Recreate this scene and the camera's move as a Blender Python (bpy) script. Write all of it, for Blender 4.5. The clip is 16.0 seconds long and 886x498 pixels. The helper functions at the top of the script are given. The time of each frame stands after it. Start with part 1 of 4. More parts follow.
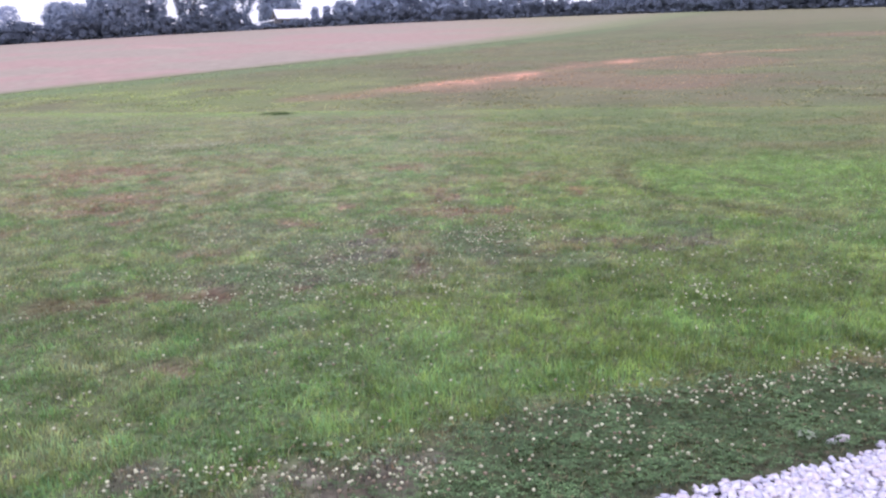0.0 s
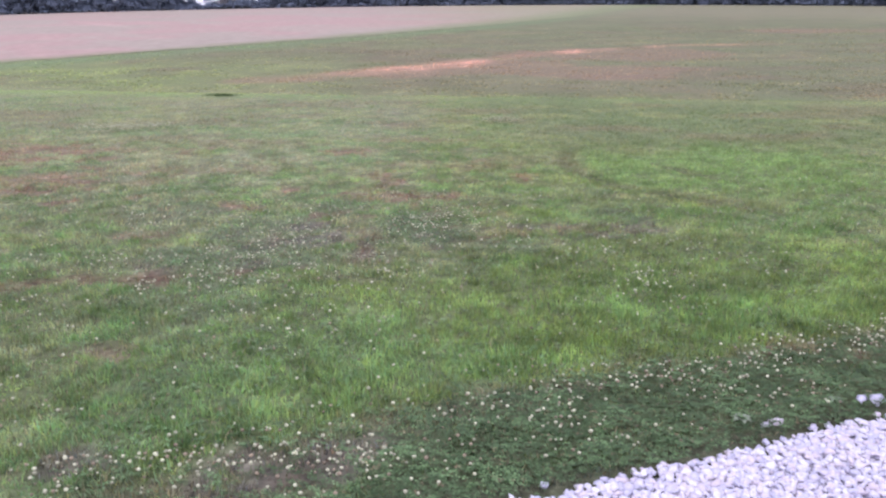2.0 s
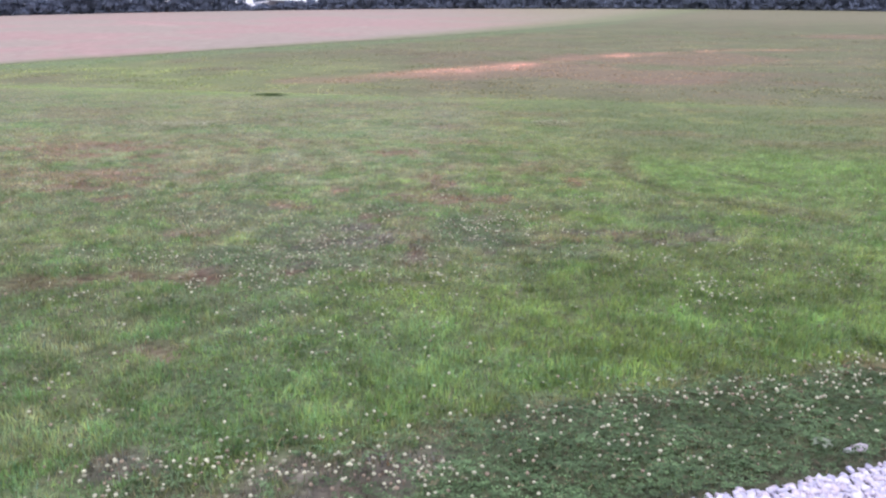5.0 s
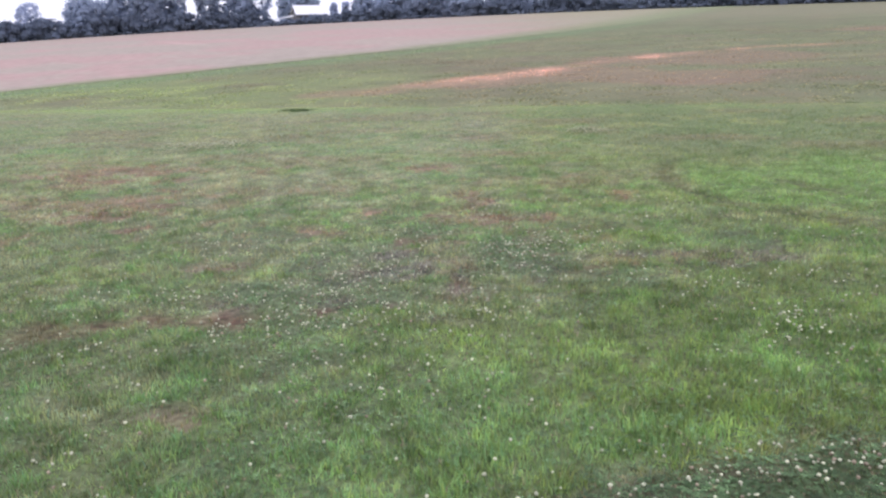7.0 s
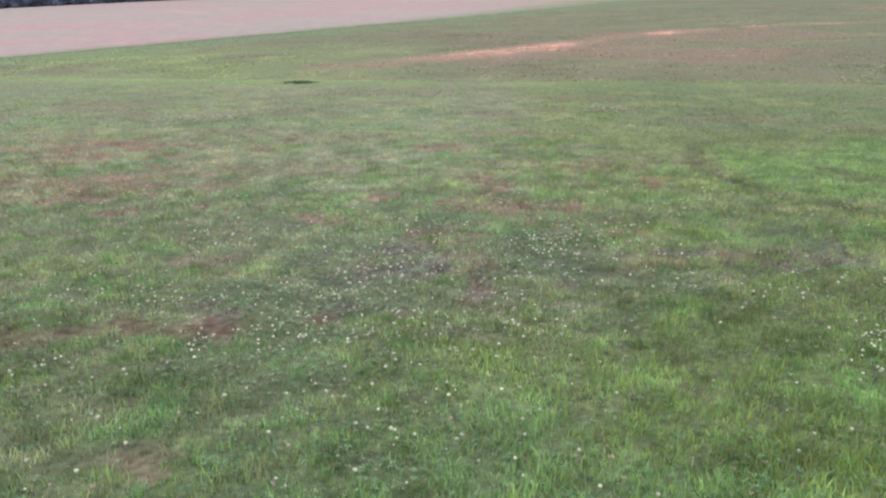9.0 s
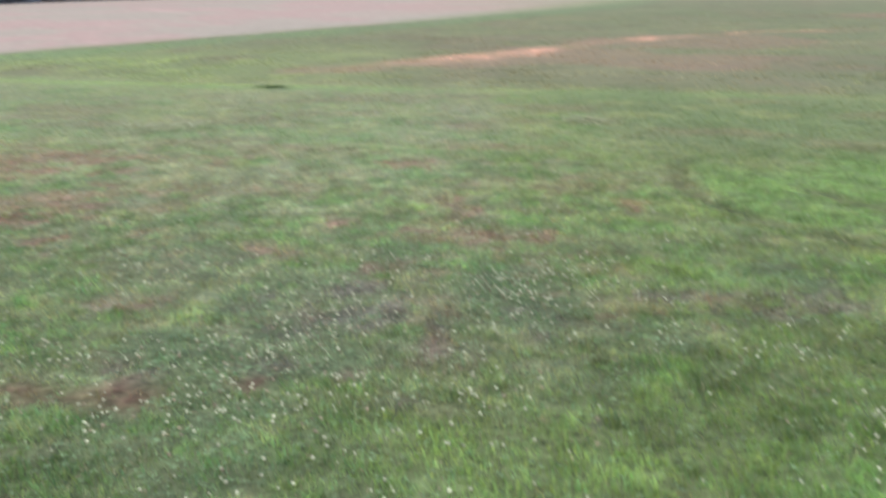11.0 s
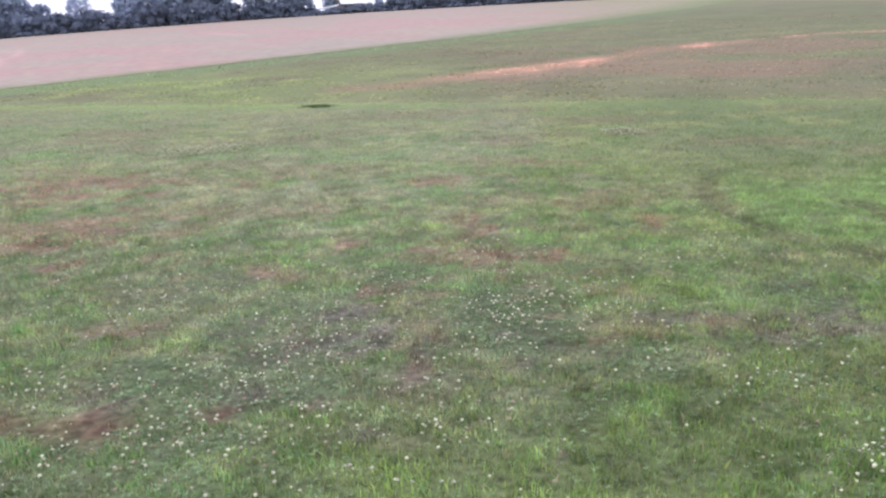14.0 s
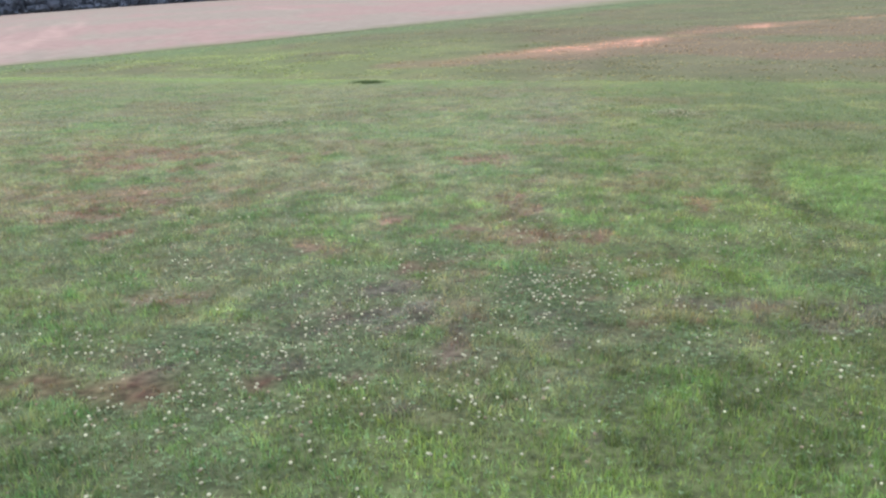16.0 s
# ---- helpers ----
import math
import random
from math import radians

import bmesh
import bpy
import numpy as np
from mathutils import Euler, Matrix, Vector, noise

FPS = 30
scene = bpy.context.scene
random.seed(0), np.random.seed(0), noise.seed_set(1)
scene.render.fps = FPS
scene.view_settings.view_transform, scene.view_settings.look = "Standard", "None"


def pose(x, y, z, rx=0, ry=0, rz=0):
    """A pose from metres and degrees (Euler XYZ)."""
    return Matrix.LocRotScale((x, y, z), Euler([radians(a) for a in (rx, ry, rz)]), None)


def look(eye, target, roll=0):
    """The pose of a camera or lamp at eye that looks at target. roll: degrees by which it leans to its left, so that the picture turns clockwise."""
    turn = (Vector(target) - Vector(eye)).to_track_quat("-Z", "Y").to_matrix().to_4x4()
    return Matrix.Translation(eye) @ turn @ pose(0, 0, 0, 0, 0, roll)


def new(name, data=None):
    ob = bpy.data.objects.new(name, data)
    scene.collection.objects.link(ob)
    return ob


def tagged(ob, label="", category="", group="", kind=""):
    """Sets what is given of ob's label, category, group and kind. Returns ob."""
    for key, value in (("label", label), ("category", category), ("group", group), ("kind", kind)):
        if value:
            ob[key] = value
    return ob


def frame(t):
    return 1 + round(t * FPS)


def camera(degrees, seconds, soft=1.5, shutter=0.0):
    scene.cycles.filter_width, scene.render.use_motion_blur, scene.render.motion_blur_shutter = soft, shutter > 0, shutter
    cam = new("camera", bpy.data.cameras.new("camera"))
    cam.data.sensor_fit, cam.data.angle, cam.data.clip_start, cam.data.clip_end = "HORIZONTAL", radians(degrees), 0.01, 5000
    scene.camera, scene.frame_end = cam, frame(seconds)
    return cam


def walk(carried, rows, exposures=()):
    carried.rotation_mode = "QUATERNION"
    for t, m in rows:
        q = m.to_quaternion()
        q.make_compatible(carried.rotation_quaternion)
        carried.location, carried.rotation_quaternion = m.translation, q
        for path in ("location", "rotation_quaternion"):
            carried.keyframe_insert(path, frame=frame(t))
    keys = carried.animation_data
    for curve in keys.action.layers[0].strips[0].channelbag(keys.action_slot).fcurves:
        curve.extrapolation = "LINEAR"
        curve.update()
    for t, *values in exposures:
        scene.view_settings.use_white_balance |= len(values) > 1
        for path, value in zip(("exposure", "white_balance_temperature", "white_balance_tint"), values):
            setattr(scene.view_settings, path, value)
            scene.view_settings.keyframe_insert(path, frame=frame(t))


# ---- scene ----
cam = camera(56.6, 16.0, soft=2.35, shutter=0.35)
PATH = [
    (0, (0.003, -0.402, 1.544), (-0.033, 1.544, 1.086), -1.5),
    (0.5, (0.006, -0.394, 1.542), (-0.004, 1.555, 1.094), -0.7),
    (1, (-0.001, -0.388, 1.53), (0.046, 1.563, 1.092), -0.5),
    (1.5, (0.004, -0.38, 1.519), (0.074, 1.563, 1.051), -0.1),
    (2, (0.013, -0.37, 1.519), (0.107, 1.567, 1.029), 0.1),
    (2.5, (0.01, -0.366, 1.517), (0.127, 1.562, 0.999), 0.6),
    (3, (-0.006, -0.371, 1.528), (0.055, 1.568, 1.042), -0.1),
    (3.5, (-0.023, -0.363, 1.525), (0.024, 1.583, 1.064), -0.6),
    (4, (-0.024, -0.336, 1.52), (-0.018, 1.608, 1.047), 0.7),
    (4.2, (-0.026, -0.322, 1.514), (-0.017, 1.619, 1.031), 1.1),
    (6.3, (-0.185, 0.056, 1.478), (-0.237, 1.996, 0.993), -0.9),
    (6.5, (-0.196, 0.118, 1.488), (-0.253, 2.056, 0.995), -1.1),
    (7, (-0.167, 0.325, 1.513), (-0.246, 2.268, 1.047), -1.6),
    (7.5, (-0.185, 0.491, 1.507), (-0.316, 2.43, 1.034), -1.4),
    (8, (-0.257, 0.696, 1.511), (-0.353, 2.644, 1.071), -2.2),
    (8.2, (-0.292, 0.765, 1.497), (-0.38, 2.701, 1.004), -2.0),
    (10.3, (-0.233, 1.455, 1.476), (-0.355, 3.371, 0.918), 0.9),
    (10.4, (-0.225, 1.491, 1.492), (-0.339, 3.401, 0.911), 0.6),
    (10.5, (-0.218, 1.523, 1.508), (-0.324, 3.427, 0.904), 0.3),
    (10.6, (-0.209, 1.551, 1.509), (-0.332, 3.456, 0.912), 0.2),
    (10.7, (-0.2, 1.576, 1.525), (-0.305, 3.477, 0.914), 0.2),
    (10.8, (-0.189, 1.598, 1.545), (-0.243, 3.5, 0.926), 0.2),
    (10.9, (-0.177, 1.62, 1.56), (-0.155, 3.532, 0.976), 0.1),
    (11, (-0.161, 1.64, 1.561), (-0.203, 3.57, 1.039), 0.0),
    (11.1, (-0.128, 1.65, 1.564), (-0.221, 3.593, 1.101), 0.2),
    (11.2, (-0.092, 1.661, 1.566), (-0.22, 3.607, 1.131), 0.3),
    (11.3, (-0.051, 1.672, 1.566), (-0.186, 3.626, 1.171), 0.6),
    (11.4, (-0.007, 1.687, 1.564), (-0.136, 3.65, 1.208), 0.7),
    (11.5, (0.039, 1.705, 1.562), (-0.06, 3.672, 1.215), 0.8),
    (11.6, (0.072, 1.717, 1.554), (-0.048, 3.679, 1.193), 0.6),
    (11.7, (0.105, 1.732, 1.547), (0.027, 3.688, 1.145), 0.3),
    (11.8, (0.138, 1.75, 1.54), (0.099, 3.707, 1.133), -0.1),
    (11.9, (0.167, 1.77, 1.535), (0.106, 3.725, 1.118), -0.8),
    (12, (0.192, 1.791, 1.533), (0.137, 3.748, 1.121), -1.4),
    (12.1, (0.204, 1.783, 1.545), (0.202, 3.725, 1.067), -1.3),
    (12.2, (0.211, 1.775, 1.557), (0.114, 3.705, 1.044), -1.3),
    (12.3, (0.213, 1.765, 1.57), (0.092, 3.7, 1.079), -1.1),
    (12.4, (0.213, 1.752, 1.583), (0.065, 3.691, 1.116), -1.1),
    (12.5, (0.212, 1.734, 1.595), (0.061, 3.675, 1.135), -1.0),
    (13, (0.232, 1.766, 1.587), (0.041, 3.698, 1.107), -1.8),
    (13.5, (0.238, 1.789, 1.589), (0.098, 3.728, 1.119), -1.5),
    (14, (0.25, 1.776, 1.583), (0.059, 3.706, 1.094), -2.0),
    (14.5, (0.265, 1.763, 1.584), (0.002, 3.683, 1.087), -2.7),
    (15, (0.283, 1.759, 1.581), (-0.008, 3.665, 1.051), -2.4),
    (15.5, (0.267, 1.761, 1.584), (-0.09, 3.657, 1.055), -1.9),
    (16, (0.282, 1.777, 1.577), (-0.023, 3.679, 1.041), -1.3),
]
walk(cam, [(t, look(eye, target, roll)) for t, eye, target, roll in PATH],
     exposures=[(0.0, 0.13, 5880, 27), (4.2, 0.16, 5880, 28), (6.3, 0.12, 5950, 21), (8.2, 0.08, 5920, 22), (10.4, 0.08, 6040, 9),
                (11.0, 0.17, 6010, 9), (11.6, 0.25, 5920, 18), (12.0, -0.03, 5900, 22), (12.2, -0.07, 6040, 20), (12.6, -0.08, 6020, 21), (13.1, 0.18, 5930, 22),
                (14.5, 0.19, 5960, 21), (16.0, 0.11, 5980, 12)])

# ---- world and sun: bright overcast sky ----
SUN_EL, SUN_AZ = radians(48), radians(205)
world = bpy.data.worlds.new("overcast_sky")
scene.world = world
world.use_nodes = True
wn, wl = world.node_tree.nodes, world.node_tree.links
wn.clear()
sky = wn.new("ShaderNodeTexSky")
sky.sky_type = "NISHITA"
sky.sun_disc = False
sky.sun_elevation, sky.sun_rotation = SUN_EL, SUN_AZ
sky.air_density, sky.dust_density = 1.0, 3.0
veil = wn.new("ShaderNodeMixRGB")
veil.inputs[0].default_value = 0.82
veil.inputs[2].default_value = (11.0, 11.1, 11.6, 1)
back = wn.new("ShaderNodeBackground")
back.inputs[1].default_value = 0.11
wout = wn.new("ShaderNodeOutputWorld")
wl.new(sky.outputs[0], veil.inputs[1])
wl.new(veil.outputs[0], back.inputs[0])
wl.new(back.outputs[0], wout.inputs[0])

sun = new("sun", bpy.data.lights.new("sun", "SUN"))
sun.data.energy, sun.data.angle, sun.data.color = 1.1, radians(25), (1.0, 0.96, 0.9)
sun.matrix_world = look((60 * math.sin(SUN_AZ), 60 * math.cos(SUN_AZ), 70), (0, 5, 0))


# ---- land: heights, noise and plant cover as functions of the plan ----
TREE_R = 170.0


def past_lip(x, y):
    """Distance beyond the low lip where the mown lawn meets the rough field."""
    return (y - 23.06 + 0.236 * x) / 1.0275


def land(x, y):
    """Height of the ground: a level lawn, a low lip, then fields that rise gently to the woods."""
    x, y = np.asarray(x, float), np.asarray(y, float)
    az = np.clip(np.degrees(np.arctan2(x, np.maximum(y, 1e-3))), -50, 50)
    top = np.maximum(1.55 + TREE_R * np.tan(np.radians(2.238 + 0.0149 * az - 0.000695 * az**2)), 0.5)
    past = past_lip(x, y)
    a = np.radians(az)
    whole = np.maximum((TREE_R * (np.cos(a) + 0.236 * np.sin(a)) - 23.06) / 1.0275 - 0.5, 40)
    z = top * np.clip(past / whole, 0, 1.0)
    z = z + 0.06 * np.exp(-((past + 0.5) / 0.7) ** 2) - 0.04 * np.exp(-((past - 0.6) / 0.5) ** 2)
    near = np.exp(-(np.hypot(x, y - 6) / 18) ** 2)
    return z + near * 0.035 * (fbm(x / 1.1, y / 1.1, 5, 3) - 0.5)


def value_noise(x, y, seed):
    ix, iy = np.floor(x), np.floor(y)
    fx, fy = x - ix, y - iy
    fx, fy = fx * fx * (3 - 2 * fx), fy * fy * (3 - 2 * fy)

    def dot(a, b):
        v = np.sin(a * 127.1 + b * 311.7 + seed * 74.7) * 43758.5453
        return v - np.floor(v)

    low = dot(ix, iy) * (1 - fx) + dot(ix + 1, iy) * fx
    high = dot(ix, iy + 1) * (1 - fx) + dot(ix + 1, iy + 1) * fx
    return low * (1 - fy) + high * fy


def fbm(x, y, seed, octaves=4):
    total, weight, size = 0.0, 0.0, 1.0
    for i in range(octaves):
        total = total + size * value_noise(x * 2**i + 13 * i, y * 2**i - 7 * i, seed + i)
        weight, size = weight + size, size * 0.55
    return total / weight


def ramp(v, lo, hi):
    t = np.clip((v - lo) / (hi - lo), 0, 1)
    return t * t * (3 - 2 * t)


def spots(x, y, rows, seed, size=0.35, ragged=1.1, deep=1.0, rough=1.2):
    """Cover 0..1 of ragged oval patches (x, y, half width, half depth)."""
    cover = np.zeros_like(x)
    wob = rough * (fbm(x / size, y / size, seed, 3) - 0.5)
    speck = fbm(x / (0.31 * size), y / (0.31 * size), seed + 40, 2)
    for px, py, rx, ry in rows:
        d = np.hypot((x - px) / rx, (y - py) / (ry * deep)) + wob
        cover = np.maximum(cover, 1 - ramp(d, 0.2, 1.45))
    return ramp(cover + ragged * (speck - 0.5), 0.35, 0.85)


def from_drive(x, y):
    """Distance from the drive's grassy edge; negative on the gravel."""
    return (y - 2.02 - 0.365 * x) / 1.064


def herb_edge(x):
    """Width of the dark clover band beside the drive."""
    return np.interp(x, [-1.3, -0.44, -0.08, 0.43, 1.0, 1.6, 2.26], [0.64, 0.66, 0.72, 0.77, 0.80, 0.75, 0.68])


EDGE_X = [-60.0, -21.05, -14.84, -9.45, -1.96, 7.09, 18.75, 24.55, 36.3, 62.0]
EDGE_Y = [-16.0, 33.97, 41.7, 48.54, 57.33, 71.6, 92.5, 105.8, 131.6, 187.0]


def past_edge(x, y):
    """How far the point lies inside the stubble field, roughly in metres."""
    return (y - np.interp(x, EDGE_X, EDGE_Y)) * 0.6


# patches of the lawn: x, y, half width, half depth
RAW = [(-1.86, 4.93, 0.18, 0.13), (-1.66, 4.92, 0.27, 0.19), (-2.02, 4.94, 0.22, 0.14), (-1.12, 5.03, 0.11, 0.11), (-2.62, 4.74, 0.30, 0.18), (-2.32, 4.85, 0.20, 0.12)]
CLAY = [(0.48, 6.43, 0.12, 0.10), (1.44, 6.23, 0.20, 0.09), (0.95, 6.16, 0.22, 0.10), (-0.2, 8.84, 0.20, 0.34), (-1.16, 8.18, 0.16, 0.22), (-0.57, 7.98, 0.20, 0.24), (0.04, 7.72, 0.25, 0.2), (0.45, 7.69, 0.16, 0.23),
        (-3.72, 8.78, 0.28, 0.58), (-3.36, 7.65, 0.25, 0.25), (-4.85, 10.66, 0.41, 0.36), (-4.85, 11.7, 0.52, 0.76), (-2.11, 6.14, 0.27, 0.13),
        (0.89, 6.14, 0.24, 0.14), (1.37, 9.0, 0.13, 0.21), (-1.53, 7.3, 0.28, 0.26), (2.02, 3.47, 0.30, 0.12), (-0.77, 6.89, 0.09, 0.12),
        (-3.98, 8.35, 0.26, 0.46), (-5.38, 11.46, 0.93, 0.86), (-0.72, 11.25, 0.4, 0.3), (-1.47, 3.62, 0.12, 0.12)]
SOIL = [(-0.45, 2.36, 0.42, 0.12), (1.24, 6.36, 0.60, 0.08), (1.83, 6.34, 0.34, 0.15), (-1.1, 5.27, 0.32, 0.10), (-0.59, 2.44, 0.22, 0.13), (-1.22, 2.48, 0.26, 0.13), (-0.2, 2.47, 0.2, 0.11), (-0.3, 5.53, 0.09, 0.09), (-0.75, 5.95, 0.42, 0.31), (-0.87, 6.4, 0.25, 0.17), (-1.2, 5.23, 0.20, 0.10), (1.85, 6.18, 0.42, 0.20), (1.28, 6.04, 0.15, 0.13),
        (0.24, 5.96, 0.21, 0.21), (-1.67, 5.15, 0.19, 0.1), (-1.32, 6.19, 0.15, 0.19)]
LUSH = [(2.9, 9.77, 0.75, 1.1), (3.6, 9.05, 0.5, 0.95), (-1.48, 8.05, 0.16, 0.43), (4.63, 11.37, 0.5, 0.89), (1.7, 15.91, 0.54, 2.4),
        (-2.58, 6.42, 0.27, 0.24), (-1.35, 9.12, 0.21, 0.31), (-0.7, 7.54, 0.25, 0.27), (-6.88, 24.2, 0.9, 1.2), (0.35, 8.34, 0.23, 0.39),
        (-0.24, 3.65, 0.44, 0.54), (-7.55, 14.72, 0.6, 1.14), (-2.56, 11.36, 0.21, 0.56), (0.4, 3.4, 0.6, 0.3), (1.4, 4.0, 0.7, 0.35)]
YELLOW = [(1.88, 8.77, 0.34, 0.52), (-0.32, 8.17, 0.21, 0.24), (0.55, 11.36, 0.17, 0.57), (-0.6, 6.72, 0.20, 0.24), (-1.74, 5.85, 0.24, 0.28),
          (0.74, 4.71, 0.42, 0.32), (-0.19, 4.99, 0.22, 0.16), (2.73, 7.24, 0.2, 0.24), (0.57, 3.7, 0.4, 0.6), (1.25, 3.69, 0.45, 0.28),
          (3.15, 5.37, 0.46, 0.57), (-2.71, 11.32, 0.25, 0.41), (1.15, 6.92, 0.5, 0.37), (-2.57, 6.67, 0.21, 0.29),
          (-0.15, 4.65, 0.47, 0.4), (-5.2, 25.0, 1.6, 0.8)]
DEEP = [(0.79, 5.38, 0.52, 0.35), (1.5, 5.53, 0.24, 0.15), (0.16, 5.05, 0.10, 0.22), (-1.19, 4.73, 0.19, 0.25), (-1.7, 4.66, 0.16, 0.15),
        (-0.75, 3.45, 0.28, 0.2), (1.72, 4.36, 0.79, 0.54), (1.33, 4.64, 0.33, 0.21), (-0.62, 4.76, 0.21, 0.16)]
OLIVE = [(-1.62, 4.42, 0.32, 0.22), (1.15, 5.2, 0.32, 0.26), (0.1, 4.6, 0.3, 0.3), (-2.3, 4.2, 0.5, 0.4), (-1.9, 3.5, 0.45, 0.4), (-1.5, 3.0, 0.3, 0.25), (1.9, 5.2, 0.8, 0.5), (2.3, 4.9, 0.5, 0.4), (1.9, 4.6, 0.6, 0.3), (0.2, 4.9, 0.5, 0.15), (1.75, 5.0, 0.7, 0.35), (1.3, 4.75, 0.5, 0.3), (2.3, 5.6, 0.6, 0.4), (0.6, 4.6, 0.5, 0.2), (2.0, 5.75, 0.5, 0.25), (-0.3, 5.3, 0.3, 0.2)]
HERB = [(0.24, 6.43, 0.46, 0.73), (0.85, 5.73, 0.32, 0.27), (-1.23, 5.57, 0.25, 0.55), (-1.96, 6.94, 0.45, 0.55), (-0.6, 7.05, 0.4, 0.49),
        (1.96, 6.91, 0.31, 0.42), (-1.68, 5.46, 0.29, 0.35), (-0.76, 5.4, 0.33, 0.27), (-1.15, 4.8, 0.35, 0.3), (-3.19, 8.91, 0.22, 0.48),
        (-1.0, 6.0, 0.6, 0.6)]
FLOWERS = [(-1.6, 4.72, 0.36, 0.28), (-0.95, 4.85, 0.35, 0.22), (-2.0, 5.3, 0.35, 0.25), (0.46, 6.71, 0.18, 0.20), (0.15, 6.35, 0.24, 0.22), (0.96, 5.76, 0.19, 0.14), (1.31, 5.49, 0.17, 0.08), (-1.69, 5.34, 0.21, 0.15),
           (-1.18, 5.26, 0.24, 0.31), (-0.9, 5.92, 0.43, 0.5), (-2.25, 5.64, 0.14, 0.19), (1.52, 4.71, 0.13, 0.14), (-0.8, 7.39, 0.12, 0.10),
           (-0.72, 2.50, 0.26, 0.14), (-0.38, 2.43, 0.24, 0.12), (-0.1, 2.42, 0.16, 0.10), (1.65, 4.8, 0.32, 0.23), (2.42, 5.05, 0.23, 0.3),
           (-2.18, 4.42, 0.26, 0.28), (1.46, 4.43, 0.24, 0.4), (-0.99, 6.41, 0.16, 0.23), (0.3, 6.5, 0.5, 0.35), (-1.0, 2.45, 0.4, 0.07)]
FAR_FLOWERS = [ (-3.14, 8.85, 0.25, 0.41), (-3.12, 7.06, 0.25, 0.2), (-4.2, 8.0, 0.6, 0.5)]
CLOVER_DRIFTS = [(-5.0, 14.6, 0.6, 0.6), (-4.4, 14.9, 0.35, 0.4), (1.9, 15.7, 0.4, 0.6)]
STREAK_X = [-4.84, -3.95, -1.3, 0.85, 2.72, 6.18, 9.5, 13.0, 16.8, 21.2]
STREAK_Y = [28.6, 29.1, 31.1, 32.3, 33.9, 38.9, 40.9, 43.1, 43.6, 44.1]


def streak(x, y):
    """A raw clay scar that runs across the rough field: a diffuse core with short bright dashes."""
    mid = np.interp(x, STREAK_X, STREAK_Y) + 2.0 * (fbm(x / 1.7, y / 1.7, 96, 3) - 0.5)
    bright = np.interp(x, [-4.8, -2.6, -0.9, 1.2, 2.7, 4.2, 6.6, 8.0, 10.0, 11.4, 13.0, 16.8, 21.0], [0, 0.15, 0.55, 0.8, 0.75, 0.2, 0.18, 0.6, 0.6, 0.2, 0.4, 0.35, 0])
    wide = np.interp(x, [-1, 1, 5, 10], [1.4, 1.7, 1.4, 0.55])
    d = (y - mid) / wide
    core = 0.55 * np.exp(-d * d)
    dash = np.exp(-((d + 0.15) / 0.8) ** 2) * 0.85 * ramp(fbm(x / 1.3, y / 0.5, 95, 3), 0.50, 0.62)
    return bright * np.clip(core + dash, 0, 1.1)


BLUSH = [(-0.5, 30.2, 3.6, 2.0), (4.3, 32.4, 3.6, 3.0), (10.2, 38.0, 6.0, 4.2), (28.6, 57.4, 8.0, 3.2), (12.6, 21.4, 2.2, 0.45), (-4.6, 28.3, 2.6, 1.2),
         (6.5, 30.0, 5.0, 2.6)]

GRASS, YEL, HERBC = (0.150, 0.250, 0.092), (0.216, 0.290, 0.096), (0.142, 0.212, 0.112)
DRY, CLAYC, SOILC = (0.256, 0.254, 0.168), (0.215, 0.143, 0.112), (0.190, 0.164, 0.150)
FIELD, FIELDG, ORANGE = (0.180, 0.162, 0.098), (0.164, 0.180, 0.092), (0.56, 0.318, 0.220)
ROSE = (0.262, 0.174, 0.126)


def rut_line(y):
    return np.interp(y, [6.98, 7.25, 7.6, 7.86, 8.25, 8.8, 9.8, 10.9, 12.5], [3.25, 3.02, 2.78, 2.58, 2.35, 2.12, 2.04, 2.26, 2.80])


def rut_cover(x, y):
    """A wheel rut that curves through the lawn, and a short stretch of a second one."""
    rx = rut_line(y)
    r2 = np.interp(y, [7.7, 8.03, 8.87, 9.24, 9.9], [4.8, 3.98, 3.57, 3.43, 3.25])
    wob = 0.10 * (fbm(x / 0.3, y / 0.3, 99, 2) - 0.5)
    one = np.exp(-((x - rx + wob) / 0.12) ** 2) * ramp(fbm(x / 0.5, y / 0.5, 98, 2), 0.25, 0.5) * ramp(y, 6.7, 7.2) * (1 - 0.55 * ramp(y, 9.0, 10.0)) * (1 - ramp(y, 11.2, 12.8))
    two = np.exp(-((x - r2 + wob) / 0.12) ** 2) * ramp(y, 8.3, 8.7) * (1 - ramp(y, 9.6, 10.1))
    return np.maximum(one, two)


